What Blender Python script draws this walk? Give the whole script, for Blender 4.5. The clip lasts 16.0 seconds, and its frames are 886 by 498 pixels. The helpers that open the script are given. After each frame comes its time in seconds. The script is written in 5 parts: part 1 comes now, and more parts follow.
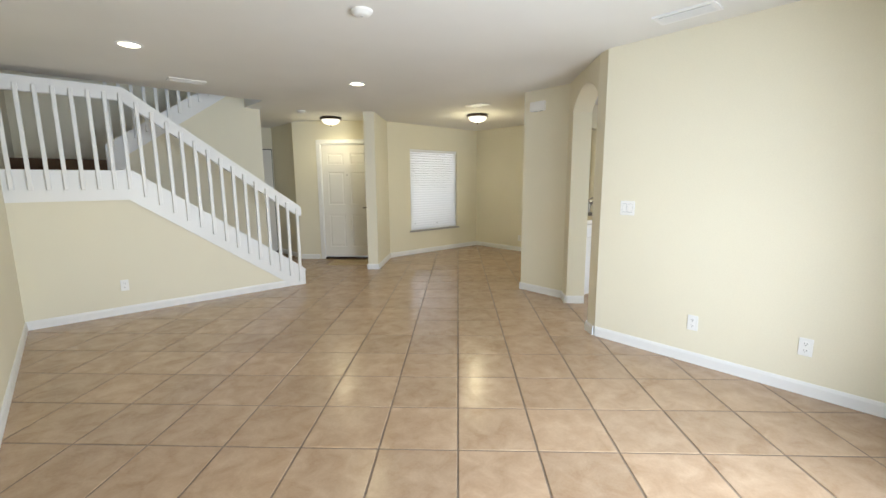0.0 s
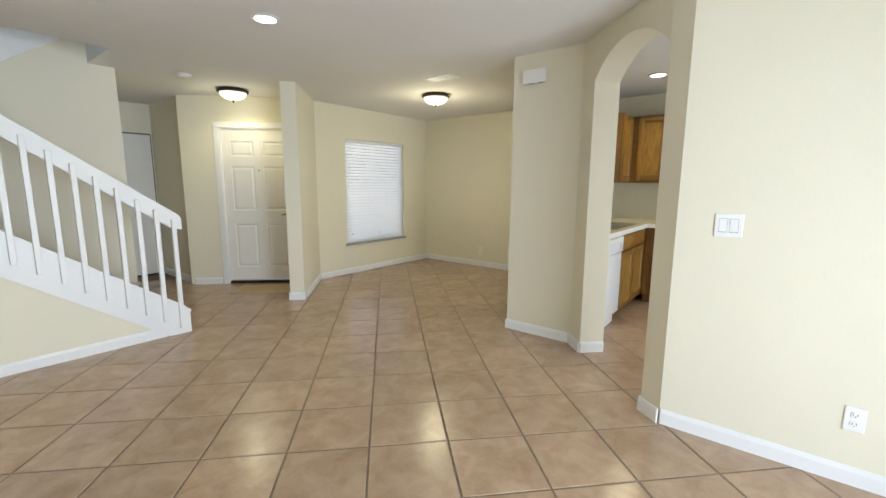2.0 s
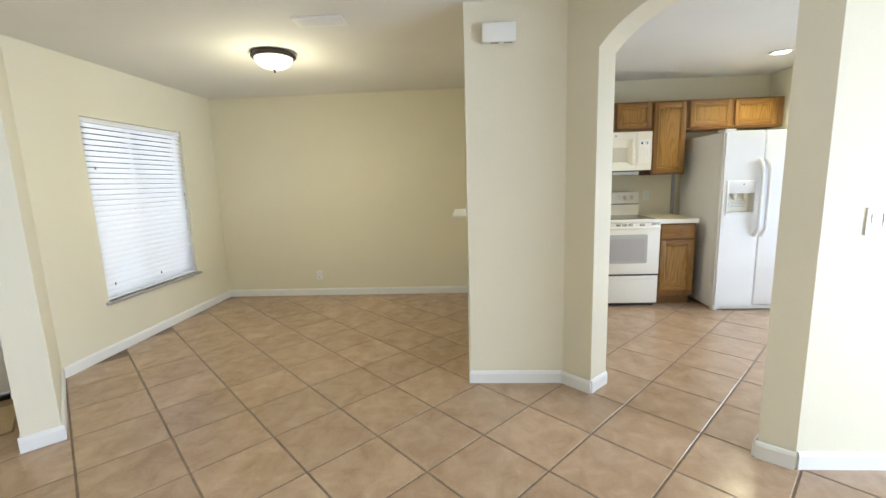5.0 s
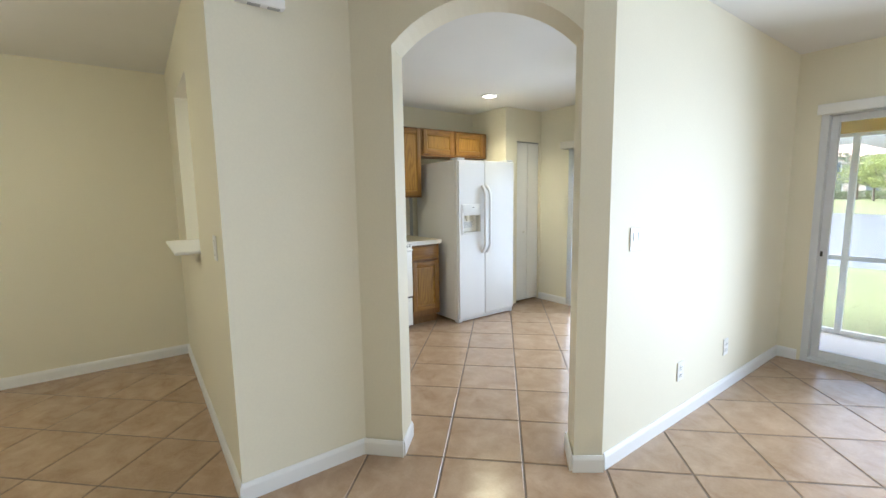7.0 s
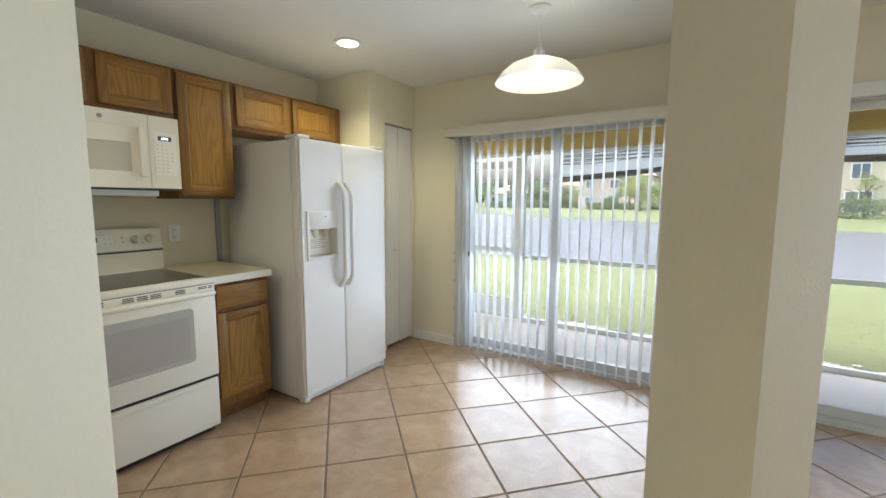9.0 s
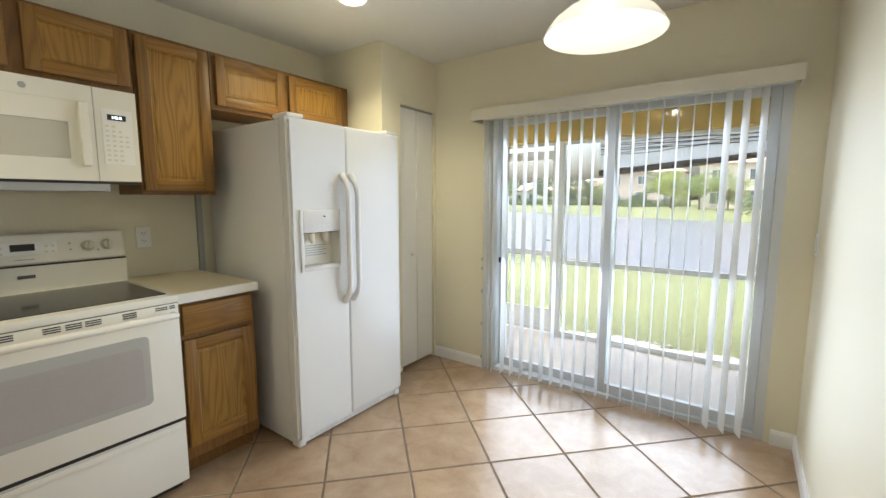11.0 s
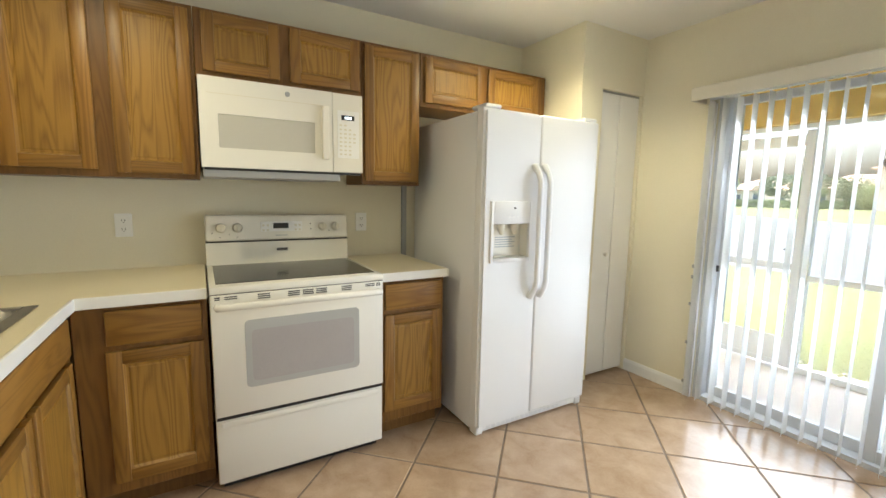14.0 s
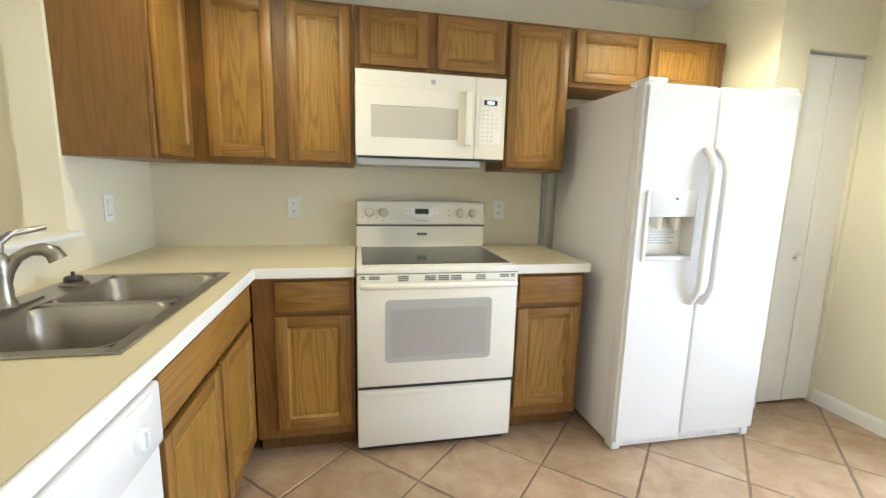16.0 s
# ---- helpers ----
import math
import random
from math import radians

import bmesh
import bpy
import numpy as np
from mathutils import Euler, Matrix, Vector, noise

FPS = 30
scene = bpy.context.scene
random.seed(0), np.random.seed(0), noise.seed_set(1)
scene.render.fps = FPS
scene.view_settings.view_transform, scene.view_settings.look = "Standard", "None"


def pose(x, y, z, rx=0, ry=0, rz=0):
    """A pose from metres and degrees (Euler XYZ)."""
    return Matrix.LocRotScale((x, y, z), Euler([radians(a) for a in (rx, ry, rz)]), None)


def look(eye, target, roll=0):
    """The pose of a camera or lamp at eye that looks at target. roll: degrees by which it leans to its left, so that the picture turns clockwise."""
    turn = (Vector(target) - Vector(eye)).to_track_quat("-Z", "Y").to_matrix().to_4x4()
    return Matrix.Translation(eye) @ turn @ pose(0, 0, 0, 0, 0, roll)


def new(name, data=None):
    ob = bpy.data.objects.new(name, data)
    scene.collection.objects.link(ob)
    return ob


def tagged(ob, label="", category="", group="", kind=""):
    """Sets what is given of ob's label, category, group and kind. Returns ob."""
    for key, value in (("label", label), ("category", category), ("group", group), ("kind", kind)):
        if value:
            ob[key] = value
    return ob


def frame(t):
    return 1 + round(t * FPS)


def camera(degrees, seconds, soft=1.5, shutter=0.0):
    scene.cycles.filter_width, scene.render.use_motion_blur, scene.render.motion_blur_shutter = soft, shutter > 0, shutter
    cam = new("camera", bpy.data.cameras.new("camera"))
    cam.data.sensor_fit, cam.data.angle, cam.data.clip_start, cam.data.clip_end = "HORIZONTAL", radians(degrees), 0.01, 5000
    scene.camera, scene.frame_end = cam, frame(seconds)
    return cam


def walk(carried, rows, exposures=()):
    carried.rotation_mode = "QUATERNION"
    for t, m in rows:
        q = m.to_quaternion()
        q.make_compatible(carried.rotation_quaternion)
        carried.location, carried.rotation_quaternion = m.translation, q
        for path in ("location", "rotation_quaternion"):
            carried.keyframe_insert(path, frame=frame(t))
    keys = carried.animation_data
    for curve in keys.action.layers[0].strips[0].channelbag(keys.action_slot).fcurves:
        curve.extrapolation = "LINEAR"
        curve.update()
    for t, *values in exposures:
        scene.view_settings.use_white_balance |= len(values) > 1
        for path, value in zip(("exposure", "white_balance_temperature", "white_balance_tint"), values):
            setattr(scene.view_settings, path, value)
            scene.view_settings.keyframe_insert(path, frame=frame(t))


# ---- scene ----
cam = camera(93.0, 16.0)
PATH = [
    (0, (-1.547, 0.371, 1.366), (-0.233, 1.846, 1.051), -0.4),
    (0.5, (-1.413, 0.641, 1.363), (-0.043, 2.062, 1.041), 0.0),
    (1, (-1.18, 0.976, 1.351), (0.24, 2.347, 1.031), 0.3),
    (1.5, (-0.931, 1.367, 1.35), (0.547, 2.678, 1.036), 0.4),
    (2, (-0.657, 1.74, 1.345), (0.887, 2.973, 1.037), 0.3),
    (2.5, (-0.433, 2.137, 1.342), (1.19, 3.265, 1.038), 0.0),
    (3, (-0.276, 2.497, 1.364), (1.435, 3.487, 1.061), -0.3),
    (5.5, (0.084, 3.894, 1.376), (2.048, 3.694, 1.059), -1.8),
    (6, (0.212, 4.048, 1.393), (2.112, 3.5, 1.091), -1.6),
    (6.5, (0.412, 4.057, 1.37), (2.186, 3.173, 1.101), -1.6),
    (7, (0.731, 3.937, 1.37), (2.339, 2.773, 1.123), -0.9),
    (7.5, (1.12, 3.751, 1.34), (2.563, 2.383, 1.12), -0.2),
    (8, (1.42, 3.499, 1.361), (2.725, 2.0, 1.136), -0.1),
    (8.5, (1.72, 3.213, 1.374), (2.895, 1.612, 1.136), -0.1),
    (9, (2.009, 2.977, 1.349), (3.079, 1.302, 1.127), 0.2),
    (11.5, (2.364, 2.466, 1.34), (3.589, 0.904, 1.097), 0.0),
    (12.5, (2.388, 2.459, 1.335), (3.811, 1.077, 1.081), 0.2),
    (13, (2.407, 2.451, 1.328), (3.932, 1.182, 1.074), 0.4),
    (13.5, (2.423, 2.45, 1.321), (4.053, 1.319, 1.066), 0.6),
    (14, (2.454, 2.457, 1.31), (4.173, 1.467, 1.057), 1.0),
    (14.5, (2.476, 2.452, 1.327), (4.274, 1.619, 1.05), 1.3),
    (15, (2.492, 2.451, 1.313), (4.352, 1.772, 1.033), 1.6),
    (16, (2.529, 2.438, 1.306), (4.462, 2.041, 0.985), 1.4),
]
EXPOSURES = [
    (0.0, 3.06, 6050, 10), (1.0, 3.06, 5950, 10), (3.0, 3.33, 5750, 10), (5.5, 3.54, 5550, 10), (6.5, 3.45, 5450, 10), (7.25, 3.2, 5450, 10), (8.0, 2.98, 5600, 10), (9.0, 2.88, 5750, 10),
    (11.5, 3.05, 6050, 10), (12.5, 3.15, 6300, 10), (14.0, 3.38, 6050, 10), (16.0, 3.75, 5700, 10),
]
walk(cam, [(t, look(eye, target, roll)) for t, eye, target, roll in PATH], EXPOSURES)

# ---------------- world, sun and large lights ----------------
world = bpy.data.worlds.new("sky")
scene.world = world
world.use_nodes = True
_n = world.node_tree.nodes
_sky = _n.new("ShaderNodeTexSky")
_sky.sky_type = "NISHITA"
_sky.sun_disc = False
_sky.sun_elevation = radians(48)
_sky.sun_rotation = radians(90)
_sky.air_density = 1.0
_sky.dust_density = 9.0
_sky.ozone_density = 0.3
_bg = _n["Background"]
_bg.inputs["Strength"].default_value = 0.088
world.node_tree.links.new(_sky.outputs[0], _bg.inputs[0])

sun = new("sun", bpy.data.lights.new("sun", "SUN"))
sun.data.energy, sun.data.angle, sun.data.color = 0.9, radians(12), (1.0, 0.96, 0.9)
sun.matrix_world = pose(0, 0, 20, 48, 0, 92)


def area_light(name, m, sx, sy, power, color):
    lamp = new(name, bpy.data.lights.new(name, "AREA"))
    lamp.data.shape, lamp.data.size, lamp.data.size_y = "RECTANGLE", sx, sy
    lamp.data.energy, lamp.data.color = power, color
    lamp.matrix_world = m
    return lamp


def spot_light(name, x, y, z, power, color, radius=0.05, angle=150):
    lamp = new(name, bpy.data.lights.new(name, "SPOT"))
    lamp.data.energy, lamp.data.color, lamp.data.shadow_soft_size = power, color, radius
    lamp.data.spot_size, lamp.data.spot_blend = radians(angle), 0.6
    lamp.location = (x, y, z)
    return lamp


DAY = (0.86, 0.93, 1.0)
WARM = (1.0, 0.86, 0.51)
CAN_W, PEND_W = 3.0, 0.35
YS_IN = -0.335      # inner face of the patio wall
# daylight entering by the two patio doors, in their openings, slanting down from under the patio roof
for _z in (0.52, 1.42):
    area_light("skylight_living", pose(0.04, YS_IN + 0.10, _z, 86, 0, 0), 1.54, 0.88, 5.3, DAY).data.spread = radians(142)
for _z in (0.52, 1.38):
    area_light("skylight_kitchen", pose(3.06, YS_IN + 0.18, _z, 84, 0, 0), 1.6, 0.82, 1.15, DAY).data.spread = radians(135)
    area_light("skylight_kitchen_glass", pose(3.06, YS_IN - 0.10, _z, 70, 0, 0), 1.6, 0.82, 1.2, DAY)

# ---------------- materials ----------------
def material(name, color, rough=0.5, metal=0.0, grain=0.0, grain_scale=60.0, blotch=0.06, blotch_scale=2.0,
             bump=0.0, bump_scale=200.0, spec=0.5, vary=0.0, coat=0.0):
    """A painted, moulded or metal surface with variation at two scales and fine relief."""
    m = bpy.data.materials.new(name)
    m.use_nodes = True
    nt = m.node_tree
    n, l = nt.nodes, nt.links
    b = n["Principled BSDF"]
    b.inputs["Roughness"].default_value = rough
    b.inputs["Metallic"].default_value = metal
    b.inputs["Specular IOR Level"].default_value = spec
    b.inputs["Coat Weight"].default_value = coat
    co = n.new("ShaderNodeTexCoord")
    big = n.new("ShaderNodeTexNoise")
    big.inputs["Scale"].default_value = blotch_scale
    big.inputs["Detail"].default_value = 4
    l.new(co.outputs["Object"], big.inputs["Vector"])
    mul = n.new("ShaderNodeMapRange")
    mul.inputs["From Min"].default_value, mul.inputs["From Max"].default_value = 0.25, 0.75
    mul.inputs["To Min"].default_value, mul.inputs["To Max"].default_value = 1 - blotch, 1 + blotch
    l.new(big.outputs["Fac"], mul.inputs["Value"])
    fac = mul.outputs["Result"]
    if grain:
        fine = n.new("ShaderNodeTexNoise")
        fine.inputs["Scale"].default_value = grain_scale
        fine.inputs["Detail"].default_value = 3
        l.new(co.outputs["Object"], fine.inputs["Vector"])
        m2 = n.new("ShaderNodeMapRange")
        m2.inputs["From Min"].default_value, m2.inputs["From Max"].default_value = 0.3, 0.7
        m2.inputs["To Min"].default_value, m2.inputs["To Max"].default_value = 1 - grain, 1 + grain
        l.new(fine.outputs["Fac"], m2.inputs["Value"])
        mm = n.new("ShaderNodeMath")
        mm.operation = "MULTIPLY"
        l.new(fac, mm.inputs[0])
        l.new(m2.outputs["Result"], mm.inputs[1])
        fac = mm.outputs[0]
    if vary:
        oi = n.new("ShaderNodeObjectInfo")
        m3 = n.new("ShaderNodeMapRange")
        m3.inputs["To Min"].default_value, m3.inputs["To Max"].default_value = 1 - vary, 1 + vary
        l.new(oi.outputs["Random"], m3.inputs["Value"])
        mm = n.new("ShaderNodeMath")
        mm.operation = "MULTIPLY"
        l.new(fac, mm.inputs[0])
        l.new(m3.outputs["Result"], mm.inputs[1])
        fac = mm.outputs[0]
    vm = n.new("ShaderNodeVectorMath")
    vm.operation = "SCALE"
    vm.inputs[0].default_value = color[:3]
    l.new(fac, vm.inputs["Scale"])
    l.new(vm.outputs["Vector"], b.inputs["Base Color"])
    if bump:
        bn = n.new("ShaderNodeTexNoise")
        bn.inputs["Scale"].default_value = bump_scale
        bn.inputs["Detail"].default_value = 4
        l.new(co.outputs["Object"], bn.inputs["Vector"])
        bp = n.new("ShaderNodeBump")
        bp.inputs["Strength"].default_value = bump
        bp.inputs["Distance"].default_value = 0.003
        l.new(bn.outputs["Fac"], bp.inputs["Height"])
        l.new(bp.outputs["Normal"], b.inputs["Normal"])
    return m


def glowing(name, color, strength, base=(0.9, 0.88, 0.82)):
    m = bpy.data.materials.new(name)
    m.use_nodes = True
    b = m.node_tree.nodes["Principled BSDF"]
    b.inputs["Base Color"].default_value = (*base, 1)
    b.inputs["Roughness"].default_value = 0.3
    b.inputs["Emission Color"].default_value = (*color, 1)
    b.inputs["Emission Strength"].default_value = strength
    return m


def glass_material(name, tint=(0.97, 0.99, 0.98)):
    m = bpy.data.materials.new(name)
    m.use_nodes = True
    nt = m.node_tree
    n, l = nt.nodes, nt.links
    n.remove(n["Principled BSDF"])
    tr, gl, mx, fr = (n.new("ShaderNodeBsdf" + k) if k in ("Transparent", "Glossy") else n.new("ShaderNode" + k)
                      for k in ("Transparent", "Glossy", "MixShader", "Fresnel"))
    tr.inputs["Color"].default_value = (*tint, 1)
    gl.inputs["Roughness"].default_value = 0.02
    fr.inputs["IOR"].default_value = 1.45
    l.new(fr.outputs[0], mx.inputs[0])
    l.new(tr.outputs[0], mx.inputs[1])
    l.new(gl.outputs[0], mx.inputs[2])
    l.new(mx.outputs[0], n["Material Output"].inputs["Surface"])
    return m


def frosted_material(name):
    """White frosted glass that scatters the light of the bulb inside it and lets a little through."""
    m = bpy.data.materials.new(name)
    m.use_nodes = True
    nt = m.node_tree
    n, l = nt.nodes, nt.links
    b = n["Principled BSDF"]
    b.inputs["Base Color"].default_value = (0.90, 0.88, 0.82, 1)
    b.inputs["Roughness"].default_value = 0.3
    tl, tr = n.new("ShaderNodeBsdfTranslucent"), n.new("ShaderNodeBsdfTransparent")
    tl.inputs["Color"].default_value = (0.95, 0.92, 0.84, 1)
    m1, m2 = n.new("ShaderNodeMixShader"), n.new("ShaderNodeMixShader")
    m1.inputs[0].default_value, m2.inputs[0].default_value = 0.45, 0.16
    l.new(b.outputs[0], m1.inputs[1])
    l.new(tl.outputs[0], m1.inputs[2])
    l.new(m1.outputs[0], m2.inputs[1])
    l.new(tr.outputs[0], m2.inputs[2])
    l.new(m2.outputs[0], n["Material Output"].inputs["Surface"])
    return m


def oak_material(name, light, dark, across=False):
    """Stained oak: long pores along the grain, arched growth rings, slow changes of tone between boards."""
    m = bpy.data.materials.new(name)
    m.use_nodes = True
    nt = m.node_tree
    n, l = nt.nodes, nt.links
    b = n["Principled BSDF"]
    co = n.new("ShaderNodeTexCoord")
    oi = n.new("ShaderNodeObjectInfo")
    off = n.new("ShaderNodeVectorMath")
    off.operation = "MULTIPLY_ADD"
    off.inputs[1].default_value = (1, 1, 1)
    rnd = n.new("ShaderNodeVectorMath")
    rnd.operation = "SCALE"
    rnd.inputs[0].default_value = (3.1, 1.7, 5.3)
    l.new(oi.outputs["Random"], rnd.inputs["Scale"])
    l.new(co.outputs["Object"], off.inputs[0])
    l.new(rnd.outputs["Vector"], off.inputs[2])
    mp = n.new("ShaderNodeMapping")
    mp.inputs["Scale"].default_value = (1.2, 14, 14) if across else (14, 14, 1.2)
    l.new(off.outputs["Vector"], mp.inputs["Vector"])
    ring = n.new("ShaderNodeTexNoise")
    ring.inputs["Scale"].default_value = 0.8
    ring.inputs["Detail"].default_value = 1.5
    ring.inputs["Distortion"].default_value = 0.3
    l.new(mp.outputs["Vector"], ring.inputs["Vector"])
    rm = n.new("ShaderNodeMath")
    rm.operation = "MULTIPLY"
    rm.inputs[1].default_value = 13.0
    l.new(ring.outputs["Fac"], rm.inputs[0])
    fr = n.new("ShaderNodeMath")
    fr.operation = "PINGPONG"
    fr.inputs[1].default_value = 0.5
    l.new(rm.outputs[0], fr.inputs[0])
    mp2 = n.new("ShaderNodeMapping")
    mp2.inputs["Scale"].default_value = (5, 240, 240) if across else (240, 240, 5)
    l.new(off.outputs["Vector"], mp2.inputs["Vector"])
    pore = n.new("ShaderNodeTexNoise")
    pore.inputs["Scale"].default_value = 1.0
    pore.inputs["Detail"].default_value = 2
    l.new(mp2.outputs["Vector"], pore.inputs["Vector"])
    mix = n.new("ShaderNodeMath")
    mix.operation = "MULTIPLY_ADD"
    mix.inputs[1].default_value = 1.1
    l.new(fr.outputs[0], mix.inputs[0])
    ps = n.new("ShaderNodeMath")
    ps.operation = "MULTIPLY"
    ps.inputs[1].default_value = 0.45
    l.new(pore.outputs["Fac"], ps.inputs[0])
    l.new(ps.outputs[0], mix.inputs[2])
    ramp = n.new("ShaderNodeValToRGB")
    ramp.color_ramp.elements[0].position, ramp.color_ramp.elements[1].position = 0.12, 0.62
    ramp.color_ramp.elements[0].color, ramp.color_ramp.elements[1].color = (*dark, 1), (*light, 1)
    l.new(mix.outputs[0], ramp.inputs["Fac"])
    tone = n.new("ShaderNodeMapRange")
    tone.inputs["To Min"].default_value, tone.inputs["To Max"].default_value = 0.86, 1.12
    l.new(oi.outputs["Random"], tone.inputs["Value"])
    sc = n.new("ShaderNodeVectorMath")
    sc.operation = "SCALE"
    l.new(ramp.outputs["Color"], sc.inputs[0])
    l.new(tone.outputs["Result"], sc.inputs["Scale"])
    l.new(sc.outputs["Vector"], b.inputs["Base Color"])
    b.inputs["Roughness"].default_value = 0.38
    bp = n.new("ShaderNodeBump")
    bp.inputs["Strength"].default_value = 0.15
    bp.inputs["Distance"].default_value = 0.002
    l.new(pore.outputs["Fac"], bp.inputs["Height"])
    l.new(bp.outputs["Normal"], b.inputs["Normal"])
    return m


def tile_material(name, island=False):
    """Glazed ceramic floor tile: cloudy beige and tan, each tile a little different."""
    m = bpy.data.materials.new(name)
    m.use_nodes = True
    nt = m.node_tree
    n, l = nt.nodes, nt.links
    b = n["Principled BSDF"]
    co = n.new("ShaderNodeTexCoord")
    oi = n.new("ShaderNodeNewGeometry" if island else "ShaderNodeObjectInfo")
    pick = "Random Per Island" if island else "Random"
    rnd = n.new("ShaderNodeVectorMath")
    rnd.operation = "SCALE"
    rnd.inputs[0].default_value = (41.0, 23.0, 7.0)
    l.new(oi.outputs[pick], rnd.inputs["Scale"])
    off = n.new("ShaderNodeVectorMath")
    off.operation = "ADD"
    l.new(co.outputs["Object"], off.inputs[0])
    l.new(rnd.outputs["Vector"], off.inputs[1])
    big = n.new("ShaderNodeTexNoise")
    big.inputs["Scale"].default_value, big.inputs["Detail"].default_value, big.inputs["Roughness"].default_value = 7.0, 6, 0.62
    big.inputs["Distortion"].default_value = 0.5
    l.new(off.outputs["Vector"], big.inputs["Vector"])
    fine = n.new("ShaderNodeTexNoise")
    fine.inputs["Scale"].default_value, fine.inputs["Detail"].default_value = 90.0, 3
    l.new(off.outputs["Vector"], fine.inputs["Vector"])
    ramp = n.new("ShaderNodeValToRGB")
    e = ramp.color_ramp.elements
    e[0].position, e[0].color = 0.30, (*TILE_DARK, 1)
    e[1].position, e[1].color = 0.66, (*TILE_LIGHT, 1)
    l.new(big.outputs["Fac"], ramp.inputs["Fac"])
    fm = n.new("ShaderNodeMapRange")
    fm.inputs["To Min"].default_value, fm.inputs["To Max"].default_value = 0.9, 1.1
    l.new(fine.outputs["Fac"], fm.inputs["Value"])
    om = n.new("ShaderNodeMapRange")
    om.inputs["To Min"].default_value, om.inputs["To Max"].default_value = 0.93, 1.07
    l.new(oi.outputs[pick], om.inputs["Value"])
    mm = n.new("ShaderNodeMath")
    mm.operation = "MULTIPLY"
    l.new(fm.outputs["Result"], mm.inputs[0])
    l.new(om.outputs["Result"], mm.inputs[1])
    sc = n.new("ShaderNodeVectorMath")
    sc.operation = "SCALE"
    l.new(ramp.outputs["Color"], sc.inputs[0])
    l.new(mm.outputs[0], sc.inputs["Scale"])
    l.new(sc.outputs["Vector"], b.inputs["Base Color"])
    rr = n.new("ShaderNodeMapRange")
    rr.inputs["To Min"].default_value, rr.inputs["To Max"].default_value = 0.18, 0.262
    l.new(big.outputs["Fac"], rr.inputs["Value"])
    l.new(rr.outputs["Result"], b.inputs["Roughness"])
    b.inputs["Specular IOR Level"].default_value = 0.6
    bp = n.new("ShaderNodeBump")
    bp.inputs["Strength"].default_value, bp.inputs["Distance"].default_value = 0.08, 0.004
    l.new(big.outputs["Fac"], bp.inputs["Height"])
    l.new(bp.outputs["Normal"], b.inputs["Normal"])
    return m


TILE_DARK, TILE_LIGHT = (0.362, 0.240, 0.147), (0.485, 0.350, 0.234)
M_WALL = material("cream_wall_paint", (0.805, 0.760, 0.605), 0.62, blotch=0.02, blotch_scale=1.2, grain=0.015, grain_scale=120, bump=0.12, bump_scale=160)
M_CEIL = material("ceiling_paint", (0.78, 0.77, 0.74), 0.8, blotch=0.02, bump=0.25, bump_scale=120)
M_TRIM = material("white_trim_paint", (0.84, 0.84, 0.83), 0.4, blotch=0.02, bump=0.04)
M_TILE = tile_material("floor_tile")
M_TILE_FAR = tile_material("floor_tile_beyond", True)
M_GROUT = material("grout", (0.20, 0.15, 0.108), 0.9, blotch=0.2, blotch_scale=6, grain=0.15, bump=0.3)
M_OAK = oak_material("oak_panel", (0.350, 0.190, 0.034), (0.208, 0.103, 0.018))
M_OAK_STILE = oak_material("oak_stile", (0.280, 0.142, 0.027), (0.180, 0.084, 0.016))
M_OAK_X = oak_material("oak_across", (0.280, 0.142, 0.027), (0.180, 0.084, 0.016), True)
M_OAK_DARK = oak_material("oak_veneer_shaded", (0.200, 0.100, 0.026), (0.155, 0.074, 0.019))
M_OAK_FRAME = oak_material("oak_face_frame", (0.200, 0.094, 0.020), (0.138, 0.061, 0.013))
M_LAM = material("cream_laminate", (0.74, 0.66, 0.46), 0.35, blotch=0.02, grain=0.03, grain_scale=300)
M_EDGE = material("white_laminate_edge", (0.84, 0.83, 0.78), 0.4, blotch=0.02)
M_APPL = material("white_enamel", (0.79, 0.79, 0.79), 0.28, blotch=0.012, bump=0.05, bump_scale=400)
M_BISQUE = material("bisque_enamel", (0.84, 0.815, 0.735), 0.25, blotch=0.012)
M_BISQ_D = material("bisque_plastic", (0.74, 0.70, 0.58), 0.4, blotch=0.02)
M_STEEL = material("brushed_steel", (0.40, 0.38, 0.345), 0.3, 1.0, blotch=0.1, blotch_scale=8, grain=0.06, grain_scale=220)
M_BRONZE = material("dark_bronze", (0.06, 0.045, 0.035), 0.4, 0.8, blotch=0.1)
M_BLACK = material("black_plastic", (0.02, 0.02, 0.02), 0.35, blotch=0.1)
M_BLKGLASS = material("black_ceramic_glass", (0.02, 0.018, 0.016), 0.12, blotch=0.1, spec=0.3)
M_OVENGLASS = material("oven_window_glass", (0.45, 0.455, 0.435), 0.12, blotch=0.03, coat=0.5)
M_OVENSCREEN = material("oven_window_screen", (0.425, 0.40, 0.39), 0.15, blotch=0.05, grain=0.10, grain_scale=700, coat=0.5)
M_GREY = material("grey_metal", (0.42, 0.43, 0.44), 0.4, 0.6, blotch=0.05)
M_ALU = material("white_aluminium", (0.70, 0.71, 0.72), 0.42, 0.0, blotch=0.03)
M_PLATE = material("white_plastic_plate", (0.87, 0.87, 0.85), 0.35, blotch=0.01)
M_BLIND = material("white_vinyl_blind", (0.86, 0.87, 0.88), 0.45, blotch=0.02)
M_CARPET = material("brown_carpet", (0.13, 0.075, 0.045), 0.95, blotch=0.15, grain=0.3, grain_scale=350, bump=0.8, bump_scale=400)
M_GLASS = glass_material("clear_glass")
